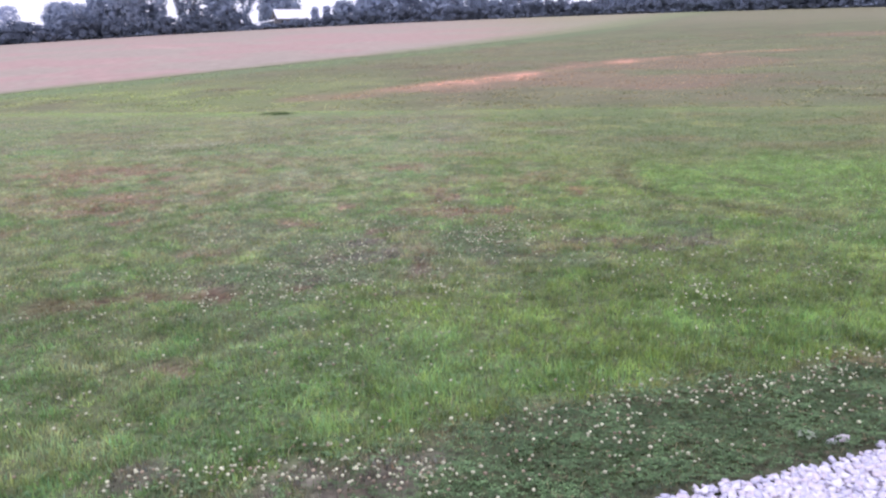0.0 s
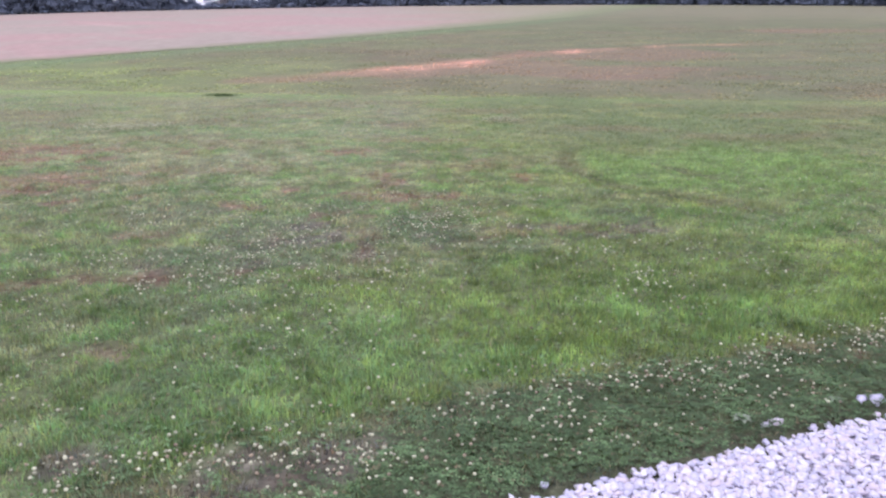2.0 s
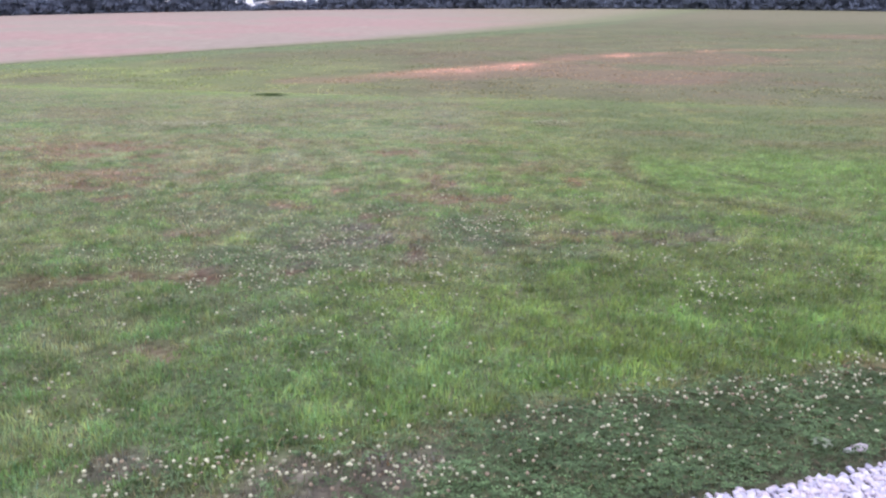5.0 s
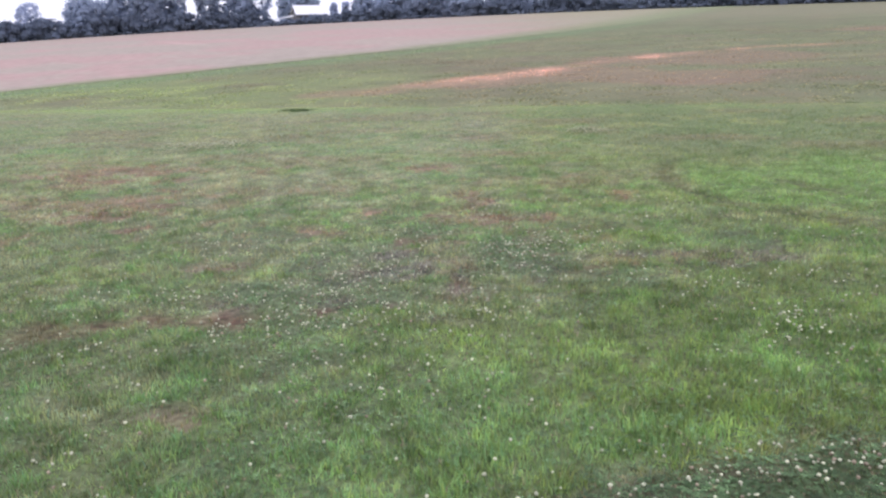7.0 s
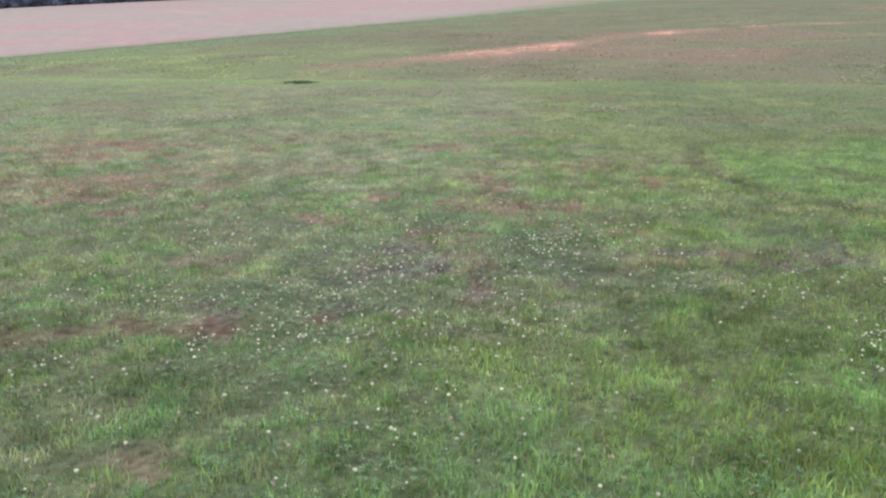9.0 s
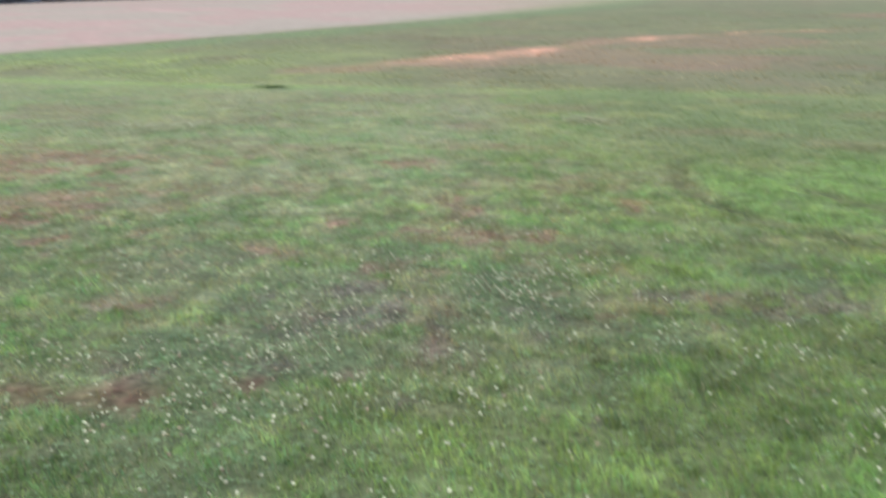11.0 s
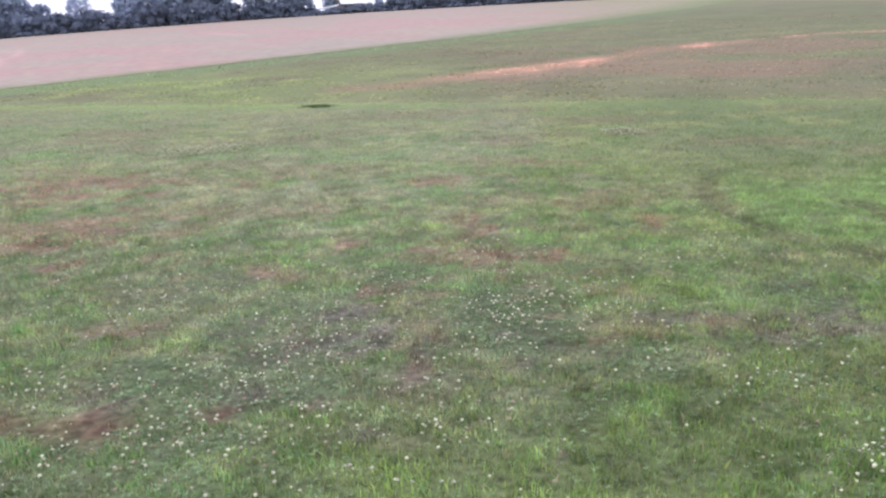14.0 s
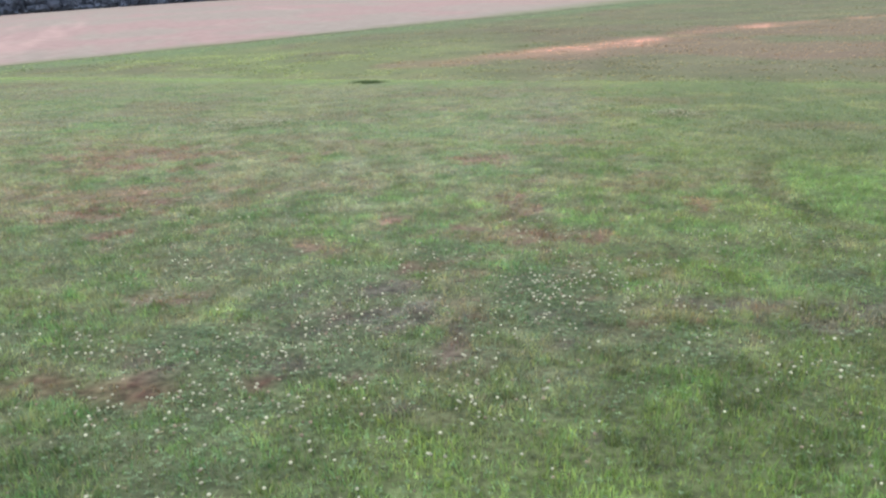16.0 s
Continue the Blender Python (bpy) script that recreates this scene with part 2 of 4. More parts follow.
def cover(x, y):
    """Colour of the sward, bareness and herb share at points of the plan."""
    x, y = np.asarray(x, float), np.asarray(y, float)

    def over(c, colour, w):
        return c * (1 - w[:, None]) + np.array(colour)[None, :] * w[:, None]

    past = past_lip(x, y)
    beyond = ramp(past + 3.0 * (fbm(x / 1.8, y / 1.2, 86) - 0.5), -0.9, 2.4)
    n_big, n_mid, n_small = fbm(x / 2.6, y / 2.6, 11), fbm(x / 0.8, y / 0.8, 23), fbm(x / 0.24, y / 0.24, 37, 3)
    n_fine, n_tuft = fbm(x / 0.11, y / 0.11, 53, 2), fbm(x / 0.17, y / 0.17, 57, 2)
    far_mix = ramp(y, 5.5, 13.0)
    c = np.tile(np.array(GRASS), (len(x), 1))
    c = over(c, YEL, 0.55 * ramp(n_mid + 0.5 * (n_tuft - 0.5), 0.45, 0.66))
    fresh = ramp(x + 0.6 * (n_mid - 0.5), -1.3, -0.3) * (1 - ramp(y + 0.8 * (n_mid - 0.5) - 0.5 * ramp(x, 0, 1.5), 4.5, 5.5))
    dry = np.clip(ramp(n_big + 0.5 * (n_small - 0.5), 0.46, 0.70) * 0.40 + 0.30 * far_mix + 0.55 * ramp(n_tuft, 0.54, 0.70) * (0.4 + 0.6 * far_mix), 0, 0.85)
    c = over(c, DRY, dry * (1 - 0.85 * fresh))
    c = over(c, (0.206, 0.280, 0.094), 0.65 * fresh)
    # tufts of coarser, darker grass
    c = over(c, (0.098, 0.178, 0.060), 0.35 * ramp(fbm(x / 0.33, y / 0.33, 59, 3), 0.56, 0.70) * (1 - 0.5 * far_mix))
    lush, yellow = spots(x, y, LUSH, 3, 0.4, 0.9, 1.0, 1.4), spots(x, y, YELLOW, 4, 0.35, 1.1, 1.1, 1.4)
    side = x - rut_line(y)
    glade = ramp(side, 0.10, 0.4) * (1 - ramp(side, 2.4, 4.2)) * ramp(y + 0.6 * (n_mid - 0.5), 7.7, 8.5) * (1 - ramp(y + 0.9 * (n_mid - 0.5), 10.2, 11.6))
    lush = np.maximum(lush, glade * ramp(n_mid, 0.15, 0.4))
    c = over(c, (0.190, 0.272, 0.078), 0.5 * yellow)
    c = over(c, (0.098, 0.192, 0.054), 0.50 * spots(x, y, DEEP, 9, 0.5, 0.9, 1.1, 1.4))
    c = over(c, (0.110, 0.150, 0.060), 0.55 * spots(x, y, OLIVE, 10, 0.4, 1.0, 1.1, 1.4))
    # worn, brownish turf on the side away from the bend
    worn = ramp(n_fine + 0.6 * (n_mid - 0.5), 0.45, 0.68) * (1 - ramp(x, 0.2, 1.6)) * ramp(y, 3.2, 4.4) * (1 - 0.6 * ramp(y, 9, 13))
    c = over(c, (0.262, 0.222, 0.168), 0.42 * worn * (1 - fresh))
    d = from_drive(x, y)
    edge = d - herb_edge(x) + 0.26 * (n_mid - 0.5) + 0.2 * (n_small - 0.5)
    strip = (1 - ramp(edge, -0.12, 0.04)) * ramp(x + n_mid - 0.5 - 0.5 * edge, -0.9, 0.5)
    herbs = spots(x, y, HERB, 8, 0.3, 1.2, 1.1, 1.5)
    herb = np.clip(np.maximum(strip, 0.62 * herbs) + 0.30 * ramp(fbm(x / 0.5, y / 0.5, 51) + 0.5 * (n_fine - 0.5), 0.54, 0.74) * (y < 13) * (1 - 0.6 * fresh), 0, 1)
    c = over(c, HERBC, 0.8 * herb)
    c = over(c, (0.096, 0.142, 0.072), 0.85 * strip)
    rim = np.exp(-((edge + 0.06 + 0.2 * (x < -0.2)) / (0.13 + 0.12 * (x < -0.2))) ** 2) * ramp(x, -1.7, -0.9)
    c = over(c, (0.250, 0.198, 0.158), 0.75 * rim * ramp(n_fine, 0.3, 0.6))
    raw = spots(x, y, RAW, 12, 0.28, 0.8, 1.25, 1.0)
    clay, soil = np.maximum(raw, spots(x, y, CLAY, 1, 0.28, 1.7, 1.3, 2.0)), spots(x, y, SOIL, 2, 0.26, 1.7, 1.2, 1.8)
    dash = ramp(fbm(x / 0.30, y / 0.24, 75, 3), 0.58, 0.72) * ramp(fbm(x / 2.2, y / 2.2, 77), 0.38, 0.58) * ramp(y, 4.2, 5.5) * (1 - 0.6 * ramp(y, 10, 15)) * (1 - 0.75 * ramp(x, 0.6, 1.6))
    clay = np.maximum(clay, 0.7 * dash * (1 - 0.7 * lush))
    clay = np.maximum(clay, 0.6 * ramp(fbm(x / 1.5, y / 0.9, 71) + 0.5 * (fbm(x / 0.12, y / 0.12, 73, 2) - 0.5), 0.60, 0.78) * ramp(y, 5.5, 7) * (1 - 0.5 * ramp(y, 12, 16)) * (1 - 0.6 * ramp(x, 0.6, 1.6)) * (1 - lush))
    pale = ramp(fbm(x / 0.45, y / 0.45, 79, 3), 0.54, 0.70) * ramp(y, 4, 7)
    c = over(c, (0.305, 0.315, 0.180), (0.50 - 0.28 * ramp(x, 0.5, 3)) * pale * (1 - fresh))
    c = over(c, SOILC, 0.8 * soil)
    fleck = ramp(n_fine, 0.56, 0.68) * np.clip(soil + 0.45 * herbs, 0, 1)
    c = over(c, (0.058, 0.052, 0.042), 0.75 * fleck)
    broken = 0.4 + 0.6 * ramp(fbm(x / 0.09, y / 0.09, 54, 2), 0.34, 0.54)
    clay, soil = clay * broken, soil * broken
    c = over(c, np.array(CLAYC), 0.8 * clay)
    c = over(c, (0.126, 0.068, 0.050), 0.92 * raw * (0.6 + 0.4 * broken))
    c = over(c, (0.262, 0.155, 0.112), 0.55 * clay * ramp(y, 6.0, 7.6))
    clay = clay * (1 - 0.9 * lush) * (0.35 + 0.65 * ramp(n_fine, 0.36, 0.54))
    c = over(c, (0.174, 0.276, 0.106), 0.65 * lush)
    c = over(c, (0.146, 0.188, 0.098), 0.75 * ramp(x, -0.5, 3.5) * ramp(y + n_mid, 10.6, 13.6))
    c = over(c, (0.215, 0.172, 0.122), 0.45 * ramp(fbm(x / 2.0, y / 1.3, 88), 0.50, 0.66) * ramp(y, 9.5, 13))
    c = over(c, (0.285, 0.300, 0.150), 0.45 * ramp(fbm(x / 1.1, y / 1.3, 94, 3), 0.55, 0.68) * ramp(y, 11, 15))
    c = over(c, (0.184, 0.284, 0.104), 0.50 * glade)
    rut = rut_cover(x, y)
    c = over(c, (0.085, 0.088, 0.048), 0.9 * rut)
    c = c * (1 + np.array((0.0, 0.0, -0.13))[None, :] * ramp(x, -0.3, 1.2)[:, None])
    c = c * (1 + 0.10 * (1 - ramp(x, -1.2, 0.4)) * ramp(y, 5.5, 6.5) * (1 - ramp(y, 11, 15)))[:, None]
    coarse = np.maximum(ramp(x, 0.1, 0.8) * ramp(y, 2.9, 3.5) * (1 - ramp(y, 5.0, 5.8)), 0.8 * (1 - ramp(x, -1.5, -0.9)) * ramp(y, 3.7, 4.2) * (1 - ramp(y, 4.7, 5.2)))
    c = over(c, (0.112, 0.172, 0.062), 0.45 * coarse * ramp(n_tuft, 0.3, 0.6))
    # rough field beyond the lip
    f = np.tile(np.array(FIELD), (len(x), 1))
    bands = fbm(x / 16 + y / 60, y / 3.6, 81)
    clump = fbm(x / 2.8, y / 2.0, 82, 4)
    f = over(f, FIELDG, np.clip(0.30 + 0.35 * ramp(bands, 0.40, 0.64) + 0.6 * (ramp(clump, 0.40, 0.60) - 0.5), 0, 1))
    f = over(f, (0.225, 0.230, 0.115), 0.5 * ramp(fbm(x / 4.0, y / 1.2, 84, 4), 0.56, 0.70))
    bank = ramp(x, -5.0, 2.5) * (1 - ramp(past + 2.6 * (fbm(x / 3.0, y / 1.4, 83) - 0.5), 3.2, 9.0))
    f = over(f, (0.182, 0.166, 0.100), 0.6 * bank)
    f = over(f, (0.150, 0.172, 0.090), 0.5 * ramp(x, 1.0, 8.0) * ramp(fbm(x / 3.4, y / 1.6, 80, 4), 0.42, 0.60))
    f = f * (0.84 + 0.32 * fbm(x / 1.5, y / 1.2, 85))[:, None]
    f = f * (1 - 0.12 * ramp(fbm(x / 1.4, y / 0.7, 89, 3), 0.62, 0.74))[:, None]
    left = (1 - ramp(x + 4 * (fbm(x / 5, y / 3, 92) - 0.5), -10.0, 2.0)) * (1 - ramp(past, 7, 18))
    f = over(f, (0.192, 0.232, 0.096), 0.75 * left * ramp(fbm(x / 3, y / 2.2, 91), 0.30, 0.58))
    f = over(f, (0.270, 0.310, 0.120), 0.55 * left * ramp(fbm(x / 1.6, y / 1.6, 90, 3), 0.57, 0.70))
    f = over(f, ROSE, 0.50 * spots(x, y, BLUSH, 6, 3.4, 0.55, 1.15, 1.1))
    f = over(f, ORANGE, np.clip(1.3 * streak(x, y), 0, 0.92))
    rim_d = past_edge(x, y) + 1.5 * (fbm(x / 2.5, y / 2.5, 87) - 0.5)
    margin = np.exp(-((rim_d + 1.8) / 1.8) ** 2)
    f = over(f, (0.160, 0.228, 0.108), 0.7 * margin)
    f = over(f, (0.226, 0.216, 0.134), 0.7 * ramp(np.hypot(x, y), 75, 115))
    lipline = np.exp(-((past + 0.5) / 0.95) ** 2)
    c = over(c, (0.270, 0.355, 0.128), (0.30 + 0.45 * (1 - ramp(x, -6, 0))) * lipline * ramp(fbm(x / 2.0, y / 2.0, 93), 0.2, 0.45))
    dark_tuft = np.exp(-((x + 5.1) / 0.55) ** 4) * np.exp(-((past + 1.0) / 0.35) ** 2) * ramp(fbm(x / 0.35, y / 0.35, 97, 2), 0.3, 0.5)
    dark_tuft = dark_tuft + 0.6 * np.exp(-((x - 9.1) / 0.3) ** 2 - ((y - 21.2) / 0.2) ** 2)
    c = c * (1 - beyond[:, None]) + f * beyond[:, None]
    c = over(c, (0.03, 0.045, 0.02), np.clip(1.1 * dark_tuft, 0, 0.65))
    c = over(c, (0.10, 0.09, 0.08), 0.7 * np.exp(-(d / 0.07) ** 2))
    bare = np.clip(np.maximum(np.maximum(np.maximum(0.95 * clay, 0.9 * raw), 0.5 * soil), np.maximum(np.maximum(0.95 * rut, 0.7 * fleck), 1.2 * dark_tuft)), 0, 1)
    fine = 1 - ramp(y, 9, 14)
    grain = (1 + 0.7 * (n_small - 0.5) * (1 - ramp(y, 16, 23))) * (1 + 1.0 * fine * (fbm(x / 0.075, y / 0.075, 43, 2) - 0.5))
    return c * grain[:, None], bare, herb


# ---- materials ----
def shader(name):
    m = bpy.data.materials.new(name)
    m.use_nodes = True
    return m, m.node_tree.nodes, m.node_tree.links, m.node_tree.nodes["Principled BSDF"]


def surface(name, low, high, scale, rough=0.85, bump=0.3, detail=8, metal=0.0, fine=6.0):
    """Two-scale mottled colour with relief."""
    m, n, l, p = shader(name)
    co = n.new("ShaderNodeTexCoord")
    big, small = n.new("ShaderNodeTexNoise"), n.new("ShaderNodeTexNoise")
    big.inputs["Scale"].default_value, small.inputs["Scale"].default_value = scale, scale * fine
    big.inputs["Detail"].default_value = detail
    mix, mul = n.new("ShaderNodeMixRGB"), n.new("ShaderNodeMixRGB")
    mix.inputs[1].default_value, mix.inputs[2].default_value = (*low, 1), (*high, 1)
    mul.blend_type = "OVERLAY"
    mul.inputs[0].default_value = 0.35
    b = n.new("ShaderNodeBump")
    b.inputs["Strength"].default_value = bump
    for t in (big, small):
        l.new(co.outputs["Object"], t.inputs["Vector"])
    l.new(big.outputs["Fac"], mix.inputs[0])
    l.new(mix.outputs[0], mul.inputs[1])
    l.new(small.outputs["Fac"], mul.inputs[2])
    l.new(mul.outputs[0], p.inputs["Base Color"])
    l.new(small.outputs["Fac"], b.inputs["Height"])
    l.new(b.outputs[0], p.inputs["Normal"])
    p.inputs["Roughness"].default_value, p.inputs["Metallic"].default_value = rough, metal
    p.inputs["Specular IOR Level"].default_value = 0.25
    return m


def tinted(name, noise_scale, spread, rough=0.85, through_light=0.0, bump=0.0, islands=0.0):
    """The sward's own colour from the mesh, broken up by fine noise."""
    m, n, l, p = shader(name)
    at, co = n.new("ShaderNodeAttribute"), n.new("ShaderNodeTexCoord")
    at.attribute_name = "tint"
    nz, rng, mul = n.new("ShaderNodeTexNoise"), n.new("ShaderNodeMapRange"), n.new("ShaderNodeMixRGB")
    nz.inputs["Scale"].default_value, nz.inputs["Detail"].default_value = noise_scale, 9
    rng.inputs[1].default_value, rng.inputs[2].default_value = 0.3, 0.7
    rng.inputs[3].default_value, rng.inputs[4].default_value = 1 - spread, 1 + spread
    mul.blend_type, mul.inputs[0].default_value = "MULTIPLY", 1.0
    l.new(co.outputs["Object"], nz.inputs["Vector"])
    l.new(nz.outputs["Fac"], rng.inputs[0])
    l.new(at.outputs["Color"], mul.inputs[1])
    l.new(rng.outputs[0], mul.inputs[2])
    l.new(at.outputs["Alpha"], mul.inputs[0])
    last = mul.outputs[0]
    if islands:
        geo, hsv, r2 = n.new("ShaderNodeNewGeometry"), n.new("ShaderNodeHueSaturation"), n.new("ShaderNodeMapRange")
        r2.inputs[3].default_value, r2.inputs[4].default_value = 1 - islands, 1 + islands
        l.new(geo.outputs["Random Per Island"], r2.inputs[0])
        l.new(r2.outputs[0], hsv.inputs["Value"])
        l.new(last, hsv.inputs["Color"])
        last = hsv.outputs[0]
    l.new(last, p.inputs["Base Color"])
    p.inputs["Roughness"].default_value = rough
    p.inputs["Specular IOR Level"].default_value = 0.2
    if bump:
        b = n.new("ShaderNodeBump")
        b.inputs["Distance"].default_value = 0.03
        fade = n.new("ShaderNodeMapRange")
        fade.inputs[1].default_value, fade.inputs[2].default_value = 0.5, 1.0
        fade.inputs[3].default_value, fade.inputs[4].default_value = 0.12 * bump, bump
        l.new(at.outputs["Alpha"], fade.inputs[0])
        l.new(fade.outputs[0], b.inputs["Strength"])
        l.new(nz.outputs["Fac"], b.inputs["Height"])
        l.new(b.outputs[0], p.inputs["Normal"])
    if through_light:
        tr, mx = n.new("ShaderNodeBsdfTranslucent"), n.new("ShaderNodeMixShader")
        mx.inputs[0].default_value = through_light
        l.new(last, tr.inputs[0])
        l.new(p.outputs[0], mx.inputs[1])
        l.new(tr.outputs[0], mx.inputs[2])
        l.new(mx.outputs[0], n["Material Output"].inputs[0])
    return m


def foliage(name, low, high):
    m, n, l, p = shader(name)
    geo, info = n.new("ShaderNodeNewGeometry"), n.new("ShaderNodeObjectInfo")
    mix, hsv, rng = n.new("ShaderNodeMixRGB"), n.new("ShaderNodeHueSaturation"), n.new("ShaderNodeMapRange")
    mix.inputs[1].default_value, mix.inputs[2].default_value = (*low, 1), (*high, 1)
    rng.inputs[3].default_value, rng.inputs[4].default_value = 0.85, 1.15
    l.new(geo.outputs["Random Per Island"], mix.inputs[0])
    l.new(info.outputs["Random"], rng.inputs[0])
    l.new(rng.outputs[0], hsv.inputs["Value"])
    l.new(mix.outputs[0], hsv.inputs["Color"])
    l.new(hsv.outputs[0], p.inputs["Base Color"])
    p.inputs["Roughness"].default_value, p.inputs["Specular IOR Level"].default_value = 0.7, 0.15
    p.inputs["Sheen Weight"].default_value, p.inputs["Sheen Roughness"].default_value = 0.15, 0.5
    tr, mx = n.new("ShaderNodeBsdfTranslucent"), n.new("ShaderNodeMixShader")
    mx.inputs[0].default_value = 0.4
    l.new(hsv.outputs[0], tr.inputs[0])
    l.new(p.outputs[0], mx.inputs[1])
    l.new(tr.outputs[0], mx.inputs[2])
    l.new(mx.outputs[0], n["Material Output"].inputs[0])
    return m


def packed_stone(name):
    """Small packed stones with dusty gaps between them."""
    m, n, l, p = shader(name)
    co, vo, gap, ramp_v = n.new("ShaderNodeTexCoord"), n.new("ShaderNodeTexVoronoi"), n.new("ShaderNodeTexVoronoi"), n.new("ShaderNodeMapRange")
    gap.feature = "DISTANCE_TO_EDGE"
    vo.inputs["Scale"].default_value = gap.inputs["Scale"].default_value = 38
    sep, tone, mix, bump = n.new("ShaderNodeSeparateColor"), n.new("ShaderNodeMapRange"), n.new("ShaderNodeMixRGB"), n.new("ShaderNodeBump")
    tint = n.new("ShaderNodeMixRGB")
    tint.inputs[1].default_value, tint.inputs[2].default_value = (0.60, 0.58, 0.66, 1), (0.82, 0.79, 0.87, 1)
    mix.inputs[1].default_value = (0.58, 0.56, 0.64, 1)
    ramp_v.inputs[1].default_value, ramp_v.inputs[2].default_value = 0.02, 0.16
    bump.inputs["Strength"].default_value, bump.inputs["Distance"].default_value = 0.8, 0.012
    for v in (vo, gap):
        l.new(co.outputs["Object"], v.inputs["Vector"])
    l.new(vo.outputs["Color"], sep.inputs[0])
    l.new(sep.outputs[0], tone.inputs[0])
    l.new(tone.outputs[0], tint.inputs[0])
    l.new(gap.outputs["Distance"], ramp_v.inputs[0])
    l.new(ramp_v.outputs[0], mix.inputs[0])
    l.new(tint.outputs[0], mix.inputs[2])
    l.new(ramp_v.outputs[0], bump.inputs["Height"])
    l.new(mix.outputs[0], p.inputs["Base Color"])
    l.new(bump.outputs[0], p.inputs["Normal"])
    p.inputs["Roughness"].default_value = 0.9
    return m


M_GROUND = tinted("turf_ground", 22.0, 0.48, 0.95, bump=0.7)
M_BLADE = tinted("grass_blade", 3.0, 0.12, 0.6, through_light=0.42, islands=0.36)
M_HERB = tinted("clover_leaf", 4.0, 0.12, 0.6, through_light=0.25, islands=0.45)
M_FLOWER = tinted("clover_head", 30.0, 0.12, 0.8, through_light=0.2, islands=0.15)


def crushed_stone(name):
    """Dusty broken limestone, each stone between lavender grey, rose and near white."""
    m, n, l, p = shader(name)
    geo, info, add, ramp_c = n.new("ShaderNodeNewGeometry"), n.new("ShaderNodeObjectInfo"), n.new("ShaderNodeMath"), n.new("ShaderNodeValToRGB")
    add.operation = "FRACT"
    both = n.new("ShaderNodeMath")
    both.operation = "ADD"
    l.new(geo.outputs["Random Per Island"], both.inputs[0])
    l.new(info.outputs["Random"], both.inputs[1])
    l.new(both.outputs[0], add.inputs[0])
    l.new(add.outputs[0], ramp_c.inputs[0])
    el = ramp_c.color_ramp.elements
    el[0].color, el[1].color = (0.55, 0.545, 0.66, 1), (0.78, 0.765, 0.83, 1)
    for at, colour in ((0.25, (0.60, 0.59, 0.73, 1)), (0.45, (0.69, 0.62, 0.68, 1)), (0.7, (0.71, 0.70, 0.80, 1))):
        el.new(at).color = colour
    co, nz, mul, rng_v, b = n.new("ShaderNodeTexCoord"), n.new("ShaderNodeTexNoise"), n.new("ShaderNodeMixRGB"), n.new("ShaderNodeMapRange"), n.new("ShaderNodeBump")
    nz.inputs["Scale"].default_value, nz.inputs["Detail"].default_value = 60, 6
    rng_v.inputs[3].default_value, rng_v.inputs[4].default_value = 0.82, 1.15
    mul.blend_type, mul.inputs[0].default_value = "MULTIPLY", 1.0
    b.inputs["Strength"].default_value, b.inputs["Distance"].default_value = 0.4, 0.004
    l.new(co.outputs["Object"], nz.inputs["Vector"])
    l.new(nz.outputs["Fac"], rng_v.inputs[0])
    l.new(ramp_c.outputs[0], mul.inputs[1])
    l.new(rng_v.outputs[0], mul.inputs[2])
    l.new(nz.outputs["Fac"], b.inputs["Height"])
    l.new(mul.outputs[0], p.inputs["Base Color"])
    l.new(b.outputs[0], p.inputs["Normal"])
    p.inputs["Roughness"].default_value, p.inputs["Specular IOR Level"].default_value = 0.85, 0.25
    return m


M_STONE = crushed_stone("crushed_limestone")
M_BED = packed_stone("packed_limestone_bed")
M_STUBBLE = tinted("straw_stubble_soil", 1.6, 0.12, 0.95, bump=0.4)
# distance haze is put into the leaf colours, least into the dark one
M_HAZED_LEAF = foliage("hazed_leaf", (0.33, 0.39, 0.50), (0.38, 0.44, 0.55))
M_HAZED_LEAF_DARK = foliage("dark_hazed_leaf", (0.145, 0.18, 0.245), (0.18, 0.215, 0.28))
M_HAZED_LEAF_PALE = foliage("pale_hazed_leaf", (0.42, 0.47, 0.59), (0.47, 0.52, 0.64))
M_WEED = surface("weed_leaf", (0.20, 0.25, 0.17), (0.30, 0.35, 0.25), 60, 0.6, 0.3)
M_BARK = surface("bark", (0.06, 0.05, 0.05), (0.14, 0.12, 0.11), 3, 0.9, 0.8)
M_ROOF = surface("white_metal_roof", (0.72, 0.72, 0.74), (0.85, 0.85, 0.86), 0.6, 0.5, 0.1)
M_SIDING = surface("grey_board_siding", (0.12, 0.12, 0.13), (0.22, 0.21, 0.22), 1.2, 0.85, 0.3)
M_TRIM = surface("pale_trim", (0.55, 0.54, 0.54), (0.7, 0.7, 0.7), 2, 0.7, 0.1)
M_GLASS = surface("dark_window_glass", (0.02, 0.025, 0.03), (0.04, 0.045, 0.05), 1, 0.15, 0.02)


